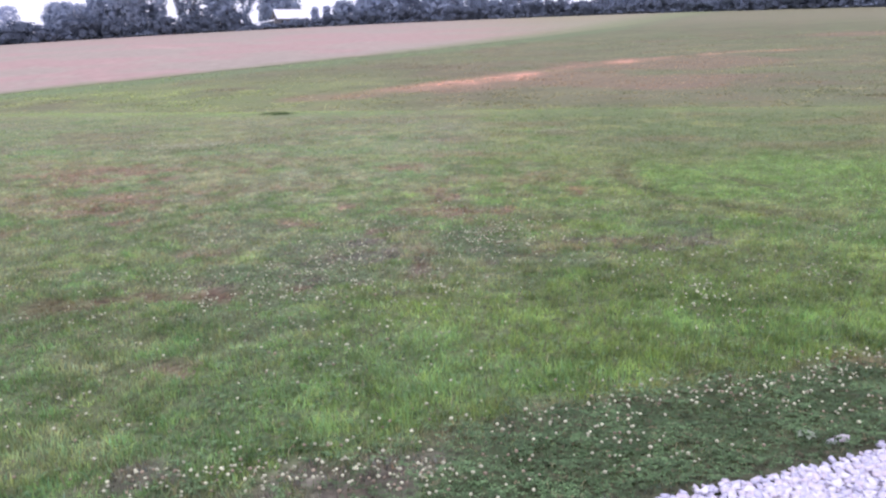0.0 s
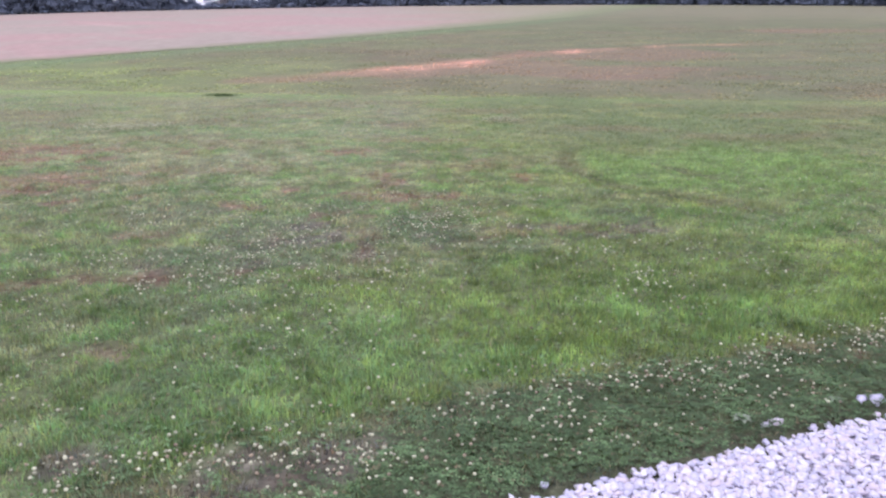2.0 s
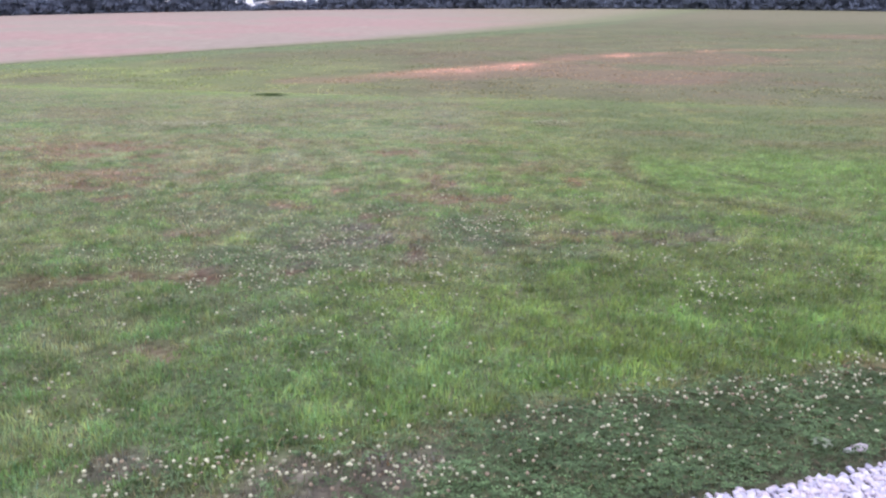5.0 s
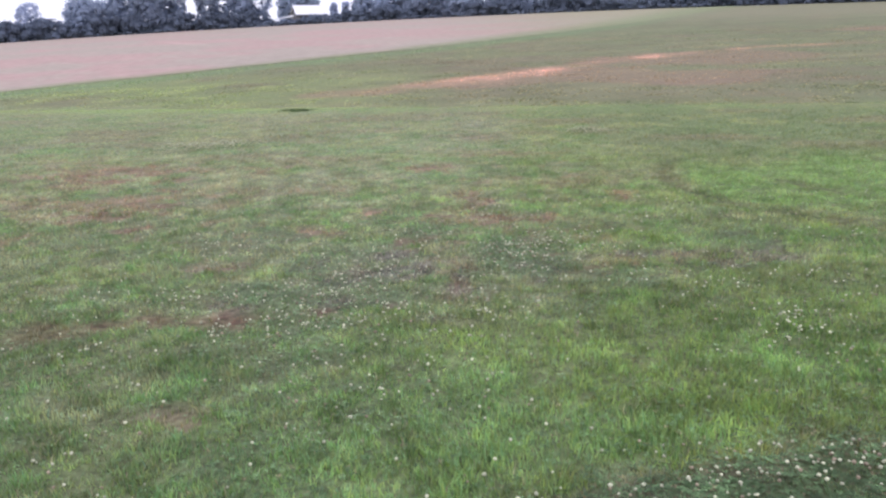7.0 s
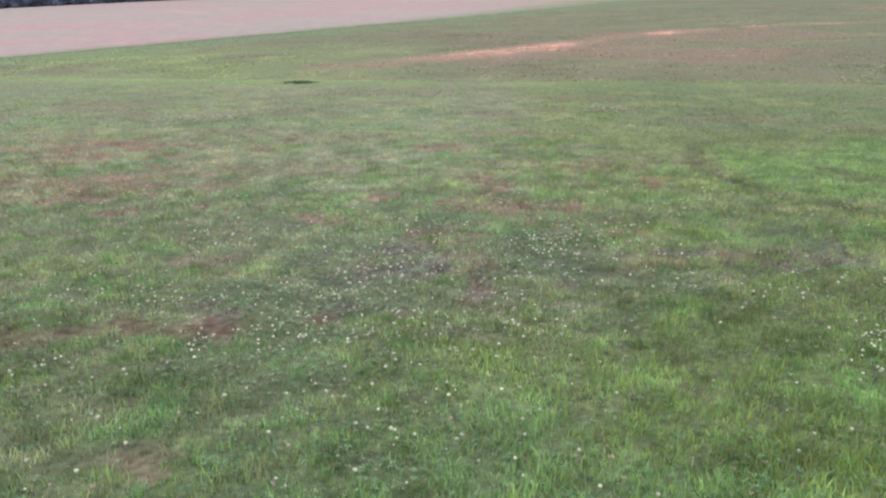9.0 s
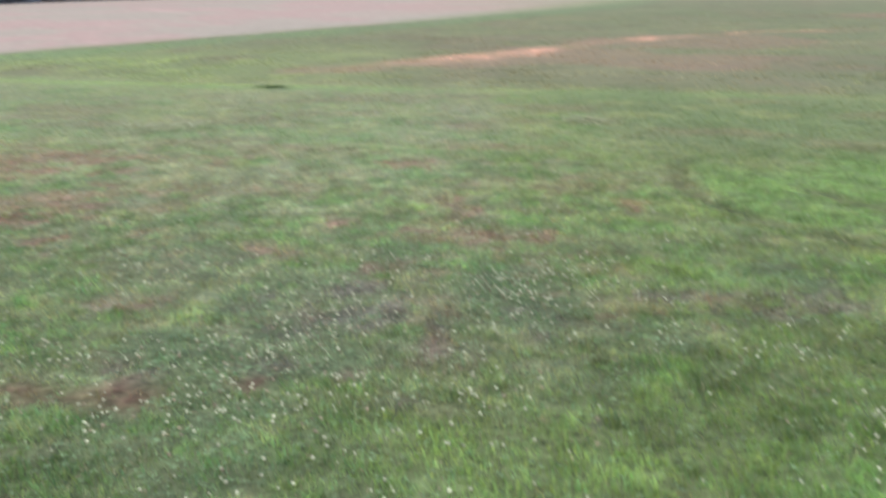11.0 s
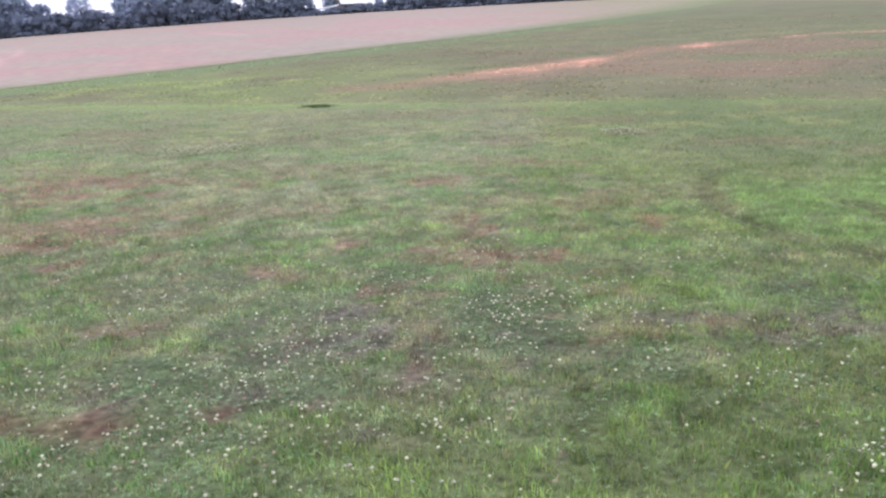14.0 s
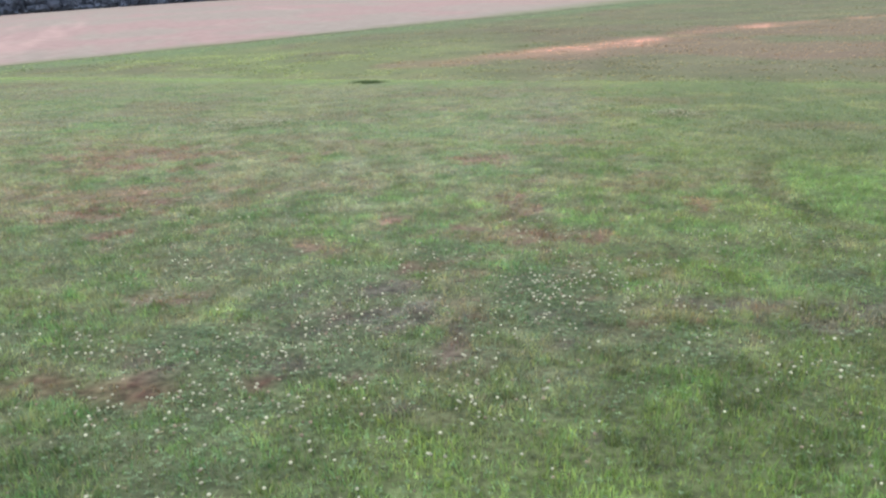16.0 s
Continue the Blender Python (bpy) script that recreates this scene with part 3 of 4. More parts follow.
# ---- mesh helpers ----
def solid(name, verts, tris, material, colours=None, smooth=False):
    """One mesh from arrays of points and triangles (or quads)."""
    me = bpy.data.meshes.new(name)
    verts, tris = np.asarray(verts, np.float32), np.asarray(tris, np.int32)
    k = tris.shape[1]
    me.vertices.add(len(verts))
    me.vertices.foreach_set("co", verts.ravel())
    me.loops.add(tris.size)
    me.loops.foreach_set("vertex_index", tris.ravel())
    me.polygons.add(len(tris))
    me.polygons.foreach_set("loop_start", np.arange(0, tris.size, k, dtype=np.int32))
    if smooth:
        me.polygons.foreach_set("use_smooth", np.ones(len(tris), bool))
    me.update(calc_edges=True)
    if colours is not None:
        at = me.attributes.new("tint", "FLOAT_COLOR", "POINT")
        if colours.shape[1] == 3:
            colours = np.column_stack([colours, np.ones(len(verts))])
        at.data.foreach_set("color", colours.astype(np.float32).ravel())
    me.materials.append(material)
    return me


def part(name, bm, material, parent, label=""):
    """Links a bmesh as one mesh object under its thing or part."""
    me = bpy.data.meshes.new(name)
    bm.to_mesh(me)
    bm.free()
    me.materials.append(material)
    ob = new(name, me)
    ob.parent = parent
    return tagged(ob, label)


def boxed(size, at, bevel=0.0, turn=None):
    bm = bmesh.new()
    bmesh.ops.create_cube(bm, size=1, matrix=Matrix.Translation(at) @ (turn or Matrix()) @ Matrix.Diagonal((*size, 1)))
    if bevel:
        bmesh.ops.bevel(bm, geom=bm.edges[:], offset=bevel, segments=2, affect="EDGES", profile=0.6)
    return bm


rng = np.random.default_rng(7)


# ---- ground sheet ----
def graded(lo, hi, fine_lo, fine_hi, step, grow):
    line = list(np.arange(fine_lo, fine_hi, step))
    d, v = step, line[-1]
    while v < hi:
        d = min(d * grow, 200)
        v += d
        line.append(v)
    d, v = step, line[0]
    while v > lo:
        d = min(d * grow, 200)
        v -= d
        line.insert(0, v)
    return np.array(line)


def sheet(xs, ys):
    gx, gy = np.meshgrid(xs, ys)
    nx, ny = len(xs), len(ys)
    idx = np.arange(nx * ny).reshape(ny, nx)
    quads = np.stack([idx[:-1, :-1], idx[:-1, 1:], idx[1:, 1:], idx[1:, :-1]], -1).reshape(-1, 4)
    return gx.ravel(), gy.ravel(), quads


gx, gy, quads = sheet(graded(-2500, 2500, -5, 5, 0.1, 1.06), graded(-1500, 3000, 1.2, 11, 0.1, 1.027))
gcol, gbare, _ = cover(gx, gy)
# ground under the near blades: dead-grass brown with their shade put in
thatch_shade = (0.6 * (1 - 0.7 * ramp(gy, 7, 14)) * (gy > 1.5) * (1 - 0.85 * gbare) * (past_lip(gx, gy) < 0))[:, None]
gcol = gcol * (1 - thatch_shade) + np.array((0.105, 0.108, 0.062)) * thatch_shade
gz = land(gx, gy) - 0.03 * rut_cover(gx, gy) - 0.012 * gbare
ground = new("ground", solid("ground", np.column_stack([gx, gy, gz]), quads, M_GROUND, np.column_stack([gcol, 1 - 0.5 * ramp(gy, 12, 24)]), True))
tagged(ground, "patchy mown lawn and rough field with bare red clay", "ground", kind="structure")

# stubble field: a slightly raised sheet with faint drill rows
az = np.radians(np.linspace(-72, 17.0, 190))
rows_t = np.linspace(0, 1, 70) ** 1.6
probe = np.linspace(4, 168, 1500)
inner = []
for a in az:
    inside = past_edge(probe * math.sin(a), probe * math.cos(a)) > 0
    inner.append(probe[np.argmax(inside)] if inside.any() else 167.5)
inner = np.array(inner)
fr = inner[None, :] + (169.0 - inner[None, :]) * rows_t[:, None]
fx, fy = (fr * np.sin(az)[None, :]).ravel(), (fr * np.cos(az)[None, :]).ravel()
fx = fx + 0.9 * (fbm(fx / 1.5, fy / 1.5, 61) - 0.5) * (rows_t[:, None] < 0.02).repeat(len(az), 1).ravel()
idx = np.arange(len(fx)).reshape(len(rows_t), len(az))
fq = np.stack([idx[:-1, 1:], idx[:-1, :-1], idx[1:, :-1], idx[1:, 1:]], -1).reshape(-1, 4)[:, ::-1]
fn, fs = fbm(fx / 9, fy / 9, 62), fbm((fx * 0.864 + fy * 0.503) / 2.0, (fy * 0.864 - fx * 0.503) / 45, 63)
STRAW, PINK = np.array((0.378, 0.318, 0.262)), np.array((0.402, 0.282, 0.246))
w = ramp(fn + 0.5 * (fs - 0.5), 0.35, 0.65)[:, None]
fc = STRAW * (1 - w) + PINK * w
fc = fc * (1 + 0.2 * ramp(fs, 0.55, 0.72) * ramp(-fx, 20, 34) * (1 - ramp(np.hypot(fx, fy), 85, 115)) - 0.06 * ramp(fn, 0.6, 0.3))[:, None]
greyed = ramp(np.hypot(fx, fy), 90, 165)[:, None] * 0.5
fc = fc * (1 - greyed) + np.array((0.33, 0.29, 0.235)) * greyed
far_green = ramp(fx, -10, 22)[:, None] * 0.75
blend = (1 - ramp(past_edge(fx, fy) + 2.2 * (fbm(fx / 2, fy / 2, 65) - 0.5), -0.4, 2.8 + 0.5 * np.maximum(fx + 6, 0)))[:, None]
fc = fc * (1 - far_green) + np.array((0.285, 0.275, 0.165)) * far_green
fc = fc * (1 - 0.8 * blend) + np.array((0.195, 0.235, 0.115)) * 0.8 * blend
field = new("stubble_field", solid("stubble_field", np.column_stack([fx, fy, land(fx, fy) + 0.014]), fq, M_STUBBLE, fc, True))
tagged(field, "pinkish dry stubble field beyond the lawn", "field", kind="structure")


# ---- grass blades ----
def blades(name, n, reach, yr, height, width, segments, label):
    """Upright blades in clumps, densest on the stretch of lawn beside the drive."""
    y = rng.uniform(*yr, n) + rng.normal(0, 0.4, n) * (yr[0] > 2)
    x = np.where(np.arange(n) < 3 * n // 4, rng.uniform(-1, 1, n) * (0.66 * y + 1.1), rng.uniform(-reach, reach, n))
    past = past_lip(x, y)
    keep = (from_drive(x, y) > 0.02 * rng.standard_normal(n)) & (past < 7.0 * rng.random(n) ** 3 - 0.2)
    x, y = x[keep], y[keep]
    col, bare, herb = cover(x, y)
    clump = fbm(x / 0.13, y / 0.13, 45, 2)
    gap = 1 - ramp(clump, 0.36, 0.54)
    keep = rng.random(len(x)) > 0.80 * bare + 0.36 * herb + 0.4 * gap
    x, y, col, bare, herb, clump = x[keep], y[keep], col[keep], bare[keep], herb[keep], clump[keep]
    n = len(x)
    h = height * (0.5 + 1.0 * clump) * (1 - 0.4 * ramp(past_lip(x, y), -3, 1)) * rng.uniform(0.5, 1.3, n) * (1 - 0.5 * bare) * (1 - 0.35 * herb)
    h = h * (1 - 0.5 * rut_cover(x, y - 0.08)) * (1 + 0.4 * np.exp(-((from_drive(x, y) - herb_edge(x) - 0.3) / 0.3) ** 2) * ramp(x, -1.5, -0.5))
    wd = width * rng.uniform(0.6, 1.4, n)
    a, lean, la = rng.uniform(0, 6.283, n), rng.uniform(0.05, 0.75, n) * h, rng.uniform(0, 6.283, n)
    dx, dy = np.cos(a) * wd / 2, np.sin(a) * wd / 2
    z = land(x, y) - 0.012
    tipx, tipy = x + np.cos(la) * lean, y + np.sin(la) * lean
    straw = rng.random(n) < 0.07 - 0.05 * ramp(x, -1.3, -0.3) * (1 - ramp(y, 4.5, 5.5)) + 0.06 * bare - 0.045 * ramp(y, 8, 13) + 0.10 * ramp(herb, 0.6, 0.95)
    col = np.where(straw[:, None], np.array((0.40, 0.37, 0.22)) * rng.uniform(0.7, 1.15, n)[:, None], col * 1.66 * (1 + np.array((0.18, 0.06, -0.10)) * rng.normal(0, 0.7, n)[:, None].clip(-1.5, 1.5)))
    p0, p1 = np.column_stack([x - dx, y - dy, z]), np.column_stack([x + dx, y + dy, z])
    tip = np.column_stack([tipx, tipy, z + h])
    if segments == 1:
        v = np.stack([p0, p1, tip], 1).reshape(-1, 3)
        t = np.arange(3 * n).reshape(-1, 3)
        c = np.repeat(col, 3, 0)
    else:
        mx, my = x + np.cos(la) * lean * 0.3, y + np.sin(la) * lean * 0.3
        q0 = np.column_stack([mx - dx * 0.8, my - dy * 0.8, z + h * 0.6])
        q1 = np.column_stack([mx + dx * 0.8, my + dy * 0.8, z + h * 0.6])
        v = np.stack([p0, p1, q1, q0, tip], 1).reshape(-1, 3)
        b = np.arange(n)[:, None] * 5
        t = np.concatenate([b + [[0, 1, 2]], b + [[0, 2, 3]], b + [[3, 2, 4]]])
        c = np.repeat(col, 5, 0)
    ob = new(name, solid(name, v, t, M_BLADE, c))
    return tagged(ob, label, "grass", kind="stuff")


blades("lawn_grass", 296000, 6.5, (1.4, 6.2), 0.042, 0.0052, 2, "short uneven green lawn grass beside the drive")
blades("mid_lawn_grass", 400000, 10.5, (6.0, 12.5), 0.044, 0.0082, 1, "patchy green and straw lawn grass with bare spots")
blades("outer_lawn_grass", 330000, 21.0, (12.2, 27.5), 0.042, 0.014, 1, "thin dull green grass at the lawn's far edge")


def field_grass(n):
    """Low uneven tufts over the rough field beyond the lip."""
    y = 20 + 45 * rng.random(n) ** 1.5
    x = rng.uniform(-0.72, 0.72, n) * y
    keep = (past_lip(x, y) > 0.3) & (past_edge(x, y) < -0.2) & (rng.random(n) < 0.15 + 0.85 * ramp(fbm(x / 0.9, y / 0.7, 34, 3), 0.40, 0.62))
    x, y = x[keep], y[keep]
    n = len(x)
    col = cover(x, y)[0] * 1.95 * (1 + np.array((0.16, 0.04, -0.04)) * rng.normal(0, 0.6, n)[:, None].clip(-1.5, 1.5)) * rng.uniform(0.8, 1.2, n)[:, None]
    h, w = rng.uniform(0.015, 0.045, n) * (0.6 + 0.8 * fbm(x / 2.2, y / 2.2, 35, 2)), rng.uniform(0.02, 0.07, n)
    z, a, lean = land(x, y) - 0.01, rng.uniform(0, 6.283, n), rng.normal(0, 0.03, n)
    dx, dy = np.cos(a) * w, np.sin(a) * w
    v = np.stack([np.column_stack([x - dx, y - dy, z]), np.column_stack([x + dx, y + dy, z]), np.column_stack([x + lean, y, z + h])], 1).reshape(-1, 3)
    ob = new("field_grass", solid("field_grass", v, np.arange(3 * n).reshape(-1, 3), M_BLADE, np.repeat(col, 3, 0)))
    return tagged(ob, "low rough grass and dry weeds in the field", "grass", kind="stuff")


field_grass(150000)


def grass_tuft(x, y, half, deep, n, seed):
    """A low dark clump of uncut grass."""
    r = np.random.default_rng(seed)
    base = float(land(np.array([x]), np.array([y]))[0])
    px, py = half * np.clip(r.normal(0, 0.5, n), -1.1, 1.1), deep * r.normal(0, 0.5, n)
    pz = land(x + px, y + py) - base - 0.01
    h = r.uniform(0.02, 0.065, n) * (1.1 - 0.5 * np.abs(px) / half) * (0.5 + fbm(px / 0.2 + 9, py / 0.2, 31, 2))
    a, w = r.uniform(0, 6.283, n), r.uniform(0.006, 0.014, n)
    dx, dy = np.cos(a) * w, np.sin(a) * w
    la = r.uniform(0, 6.283, n)
    v = np.stack([np.column_stack([px - dx, py - dy, pz]), np.column_stack([px + dx, py + dy, pz]),
                  np.column_stack([px + 0.5 * h * np.cos(la), py + 0.5 * h * np.sin(la), pz + h])], 1).reshape(-1, 3)
    tone = np.array((0.110, 0.165, 0.066)) * r.uniform(0.5, 1.5, n)[:, None]
    ob = new("grass_tuft", solid("grass_tuft", v, np.arange(3 * n).reshape(-1, 3), M_BLADE, np.repeat(tone, 3, 0)))
    ob.location = (x, y, base)
    return tagged(ob, "dark uncut grass tuft on the lawn's far lip", "grass tuft", kind="stuff")


grass_tuft(-5.1, 23.25, 0.55, 0.16, 520, 1)
grass_tuft(9.14, 21.2, 0.28, 0.12, 140, 2)


# ---- clover leaves and heads ----
def clover_leaves(n, xr, yr):
    x, y = rng.uniform(*xr, n), rng.uniform(*yr, n)
    _, bare, herb = cover(x, y)
    keep = (from_drive(x, y) > rng.normal(-0.03, 0.03, n)) & (rng.random(n) < 0.15 + 0.9 * herb) & (bare < 0.5)
    x, y, herb = x[keep], y[keep], herb[keep]
    n = len(x)
    z, size = land(x, y) + rng.uniform(0.010, 0.026, n) + 0.024 * ramp(fbm(x / 0.12, y / 0.12, 46, 2), 0.4, 0.7), rng.uniform(0.0045, 0.0100, n)
    turn = rng.uniform(0, 6.283, n)
    vs, cs = [], []
    tone = np.where(rng.random(n)[:, None] < 0.05, np.array((0.21, 0.175, 0.105)), np.where(y[:, None] < 3.9 - 0.6 * (x[:, None] < -0.5), np.array((0.120, 0.198, 0.088)), np.array((0.155, 0.228, 0.116)))) * ((0.35 + 1.3 * fbm(x / 0.16, y / 0.16, 47, 3)) * rng.uniform(0.55, 1.5, n) * (1.14 - 0.18 * ramp(herb, 0.55, 0.95)))[:, None]
    for k in range(3):
        a = turn + k * 2.094
        for along, side, up in ((0.15, 0, 0), (1.0, -0.62, 0.25), (1.5, 0, 0.1), (1.0, 0.62, 0.25)):
            vs.append(np.column_stack([x + size * (along * np.cos(a) - side * np.sin(a)), y + size * (along * np.sin(a) + side * np.cos(a)), z + size * up]))
            cs.append(tone)
    v = np.stack(vs, 1).reshape(-1, 3)
    c = np.stack(cs, 1).reshape(-1, 3)
    q = np.arange(len(v)).reshape(-1, 4)
    ob = new("clover_leaves", solid("clover_leaves", v, q, M_HERB, c))
    return tagged(ob, "dark green clover leaves in the lawn", "clover", kind="stuff")


clover_leaves(120000, (-5, 5), (1.6, 8.0))
clover_leaves(42000, (-1.3, 3.2), (1.6, 3.9))

PHI = (1 + 5**0.5) / 2
ICO_V = np.array([(-1, PHI, 0), (1, PHI, 0), (-1, -PHI, 0), (1, -PHI, 0), (0, -1, PHI), (0, 1, PHI), (0, -1, -PHI), (0, 1, -PHI),
                  (PHI, 0, -1), (PHI, 0, 1), (-PHI, 0, -1), (-PHI, 0, 1)]) / math.hypot(1, PHI)
ICO_F = np.array([tuple(f) for f in ("0.11.5 0.5.1 0.1.7 0.7.10 0.10.11 1.5.9 5.11.4 11.10.2 10.7.6 7.1.8 3.9.4 3.4.2 3.2.6 3.6.8 3.8.9 "
                  "4.9.5 2.4.11 6.2.10 8.6.7 9.8.1").split() for f in [[int(i) for i in f.split(".")]]])


def clover_heads():
    pts = []

    def scatter(n, xr, yr, keep):
        x, y = rng.uniform(*xr, n), rng.uniform(*yr, n)
        k = (rng.random(n) < keep(x, y)) & (from_drive(x, y) > 0.05)
        pts.append(np.column_stack([x[k], y[k]]))

    scatter(8200, (-3.5, 4.5), (1.9, 4.4), lambda x, y: np.exp(-((from_drive(x, y) - herb_edge(x) + 0.08) / 0.16) ** 2) * 0.8 * ramp(fbm(x / 0.3, y / 0.3, 14), 0.25, 0.65))
    scatter(3300, (-0.6, 3.6), (1.9, 3.8), lambda x, y: 0.5 * (from_drive(x, y) < 0.7) * ramp(fbm(x / 0.35, y / 0.35, 17), 0.4, 0.65))
    scatter(7800, (-7, 7), (2.2, 8.5), lambda x, y: (0.10 + 0.10 * (x < -0.2) + 0.5 * ramp(fbm(x / 0.9, y / 0.9, 15), 0.48, 0.66)) * (1 - 0.4 * ramp(x, 1.0, 2.2) * ramp(y, 5.5, 6.5)))
    scatter(4200, (-10, 10), (6, 13), lambda x, y: 0.5 * ramp(fbm(x / 1.3, y / 1.0, 16), 0.50, 0.68) * (1 - 0.5 * ramp(y, 8, 11)))
    scatter(2000, (-2.6, 2.2), (4.7, 7.2), lambda x, y: 0.55 * ramp(fbm(x / 0.5, y / 0.5, 18), 0.42, 0.62))
    for rows, dense in ((FLOWERS, 125), (FAR_FLOWERS, 75), (CLOVER_DRIFTS, 560)):
        for cx, cy, rx, ry in rows:
            n = int(max(8, dense * 3.14 * rx * ry * (3.2 if cy < 3 else 1)))
            pts.append(np.column_stack([rng.normal(cx, 0.6 * rx, n), rng.normal(cy - (0.09 if cy < 3 else 0.13), 0.6 * ry, n)]))
    p = np.concatenate(pts)
    p = p[from_drive(p[:, 0], p[:, 1]) > 0.03]
    n = len(p)
    r = rng.uniform(0.0044, 0.0094, n)
    z = land(p[:, 0], p[:, 1]) + rng.uniform(0.040, 0.072, n) + 0.006 * ramp(p[:, 1], 3, 4)
    c = np.column_stack([p, z])
    v = (c[:, None, :] + ICO_V[None] * (r[:, None] * np.array((1, 1, 0.85)))[:, None, :] * rng.uniform(0.85, 1.15, (n, 12, 1))).reshape(-1, 3)
    t = (np.arange(n)[:, None, None] * 12 + ICO_F[None]).reshape(-1, 3)
    tone = np.where(rng.random(n)[:, None] < 0.24, np.array((0.44, 0.36, 0.26)), np.array((0.72, 0.72, 0.52))) * rng.uniform(0.62, 1.08, n)[:, None]
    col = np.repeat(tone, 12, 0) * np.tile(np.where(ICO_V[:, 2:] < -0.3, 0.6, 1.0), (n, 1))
    # stems
    base = c - np.column_stack([rng.normal(0, 0.006, n), rng.normal(0, 0.006, n), z - land(p[:, 0], p[:, 1])])
    s = np.stack([base + [0.001, 0, 0], base - [0.001, 0, 0], c], 1).reshape(-1, 3)
    st = len(v) + np.arange(3 * n).reshape(-1, 3)
    v, t = np.concatenate([v, s]), np.concatenate([t, st])
    col = np.concatenate([col, np.tile((0.12, 0.18, 0.07), (3 * n, 1))])
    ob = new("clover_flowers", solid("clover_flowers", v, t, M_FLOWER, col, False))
    return tagged(ob, "small white clover flower heads scattered over the lawn", "clover", kind="stuff")


clover_heads()


# ---- gravel drive ----
def drive():
    xs = np.arange(-14, 18.01, 0.2)
    far = 2.0 + 0.36 * xs + 0.05 * (fbm(xs / 0.35, xs * 0 + 3.3, 21) - 0.5)
    near = far - 4.0
    ts = np.linspace(0, 1, 24)
    vx = np.repeat(xs[None], len(ts), 0)
    vy = near[None] + (far - near)[None] * ts[:, None]
    vz = land(vx.ravel(), vy.ravel()).reshape(vx.shape) + 0.010
    vz[-1] -= 0.03
    vz[0] -= 0.03
    idx = np.arange(vx.size).reshape(vx.shape)
    q = np.stack([idx[:-1, :-1], idx[:-1, 1:], idx[1:, 1:], idx[1:, :-1]], -1).reshape(-1, 4)
    ob = new("gravel_drive", solid("gravel_drive", np.column_stack([vx.ravel(), vy.ravel(), vz.ravel()]), q, M_BED, None, True))
    return tagged(ob, "drive of loose white crushed limestone beside the lawn", "gravel drive", kind="structure")


gravel_drive = drive()


def stone_shape(r):
    v = ICO_V / (np.abs(ICO_V).max(1, keepdims=True) ** 0.9) * r.uniform(0.75, 1.0, (12, 1)) + r.normal(0, 0.24, (12, 3))
    return v * np.array((1.25, 0.95, 0.62))


STONE_SHAPES = [stone_shape(rng) for _ in range(10)]


def drive_top(x, y):
    return land(x, y) + 0.012


def loose_gravel():
    vs, ts, base = [], [], 0
    for n, xr, dr, smin, smax in ((3500, (-0.7, 3.0), (-0.8, 0.02), 0.007, 0.017), (2500, (-3.0, 4.5), (-3.6, -0.7), 0.011, 0.022), (6500, (-0.7, 3.0), (-0.8, -0.01), 0.0075, 0.0175), (110, (-2.0, 4.2), (0.0, 0.07), 0.006, 0.016), (5000, (-0.7, 3.0), (-0.8, 0.0), 0.005, 0.011),
                                  (1500, (-12, 16), (-3.8, -0.02), 0.012, 0.026)):
        x = rng.uniform(*xr, n) + rng.normal(0, 0.3, n)
        d = rng.uniform(*dr, n)
        d = np.where(d < dr[0] + 0.35, d - np.abs(rng.normal(0, 0.3, n)), d)
        y = 1.94 + 0.365 * x + d * 1.063 + 0.10 * (fbm(x / 0.16, x * 0 + 1.7, 24, 3) - 0.5)
        size = rng.uniform(smin, smax, n)
        a, b = rng.uniform(0, 6.283, n), rng.normal(0, 0.35, n)
        lift = rng.uniform(0.1, 0.6, n) if n == 3500 else rng.uniform(0.1, 1.2, n)
        shape = rng.integers(0, len(STONE_SHAPES), n)
        v = np.array(STONE_SHAPES)[shape] * size[:, None, None]
        cb, sb = np.cos(b)[:, None], np.sin(b)[:, None]
        v = np.stack([v[..., 0] * cb + v[..., 2] * sb, v[..., 1], v[..., 2] * cb - v[..., 0] * sb], -1)
        ca, sa = np.cos(a)[:, None], np.sin(a)[:, None]
        v = np.stack([v[..., 0] * ca - v[..., 1] * sa, v[..., 0] * sa + v[..., 1] * ca, v[..., 2]], -1)
        v = v + np.column_stack([x, y, drive_top(x, y) + size * lift])[:, None, :]
        vs.append(v.reshape(-1, 3))
        ts.append((base + np.arange(n)[:, None, None] * 12 + ICO_F[None]).reshape(-1, 3))
        base += 12 * n
    ob = new("gravel", solid("gravel", np.concatenate(vs), np.concatenate(ts), M_STONE))
    ob.parent = gravel_drive
    return tagged(ob, kind="stuff")


loose_gravel()


# ---- trees ----
def limb(vs, ts, p, q, r0, r1, sides=6):
    p, q = Vector(p), Vector(q)
    axis = (q - p).normalized()
    u = axis.orthogonal().normalized()
    w = axis.cross(u)
    b = len(vs)
    for c, r in ((p, r0), (q, r1)):
        for i in range(sides):
            t = 6.283 * i / sides
            vs.append(c + (u * math.cos(t) + w * math.sin(t)) * r)
    for i in range(sides):
        j = (i + 1) % sides
        ts.append((b + i, b + j, b + sides + j, b + sides + i))


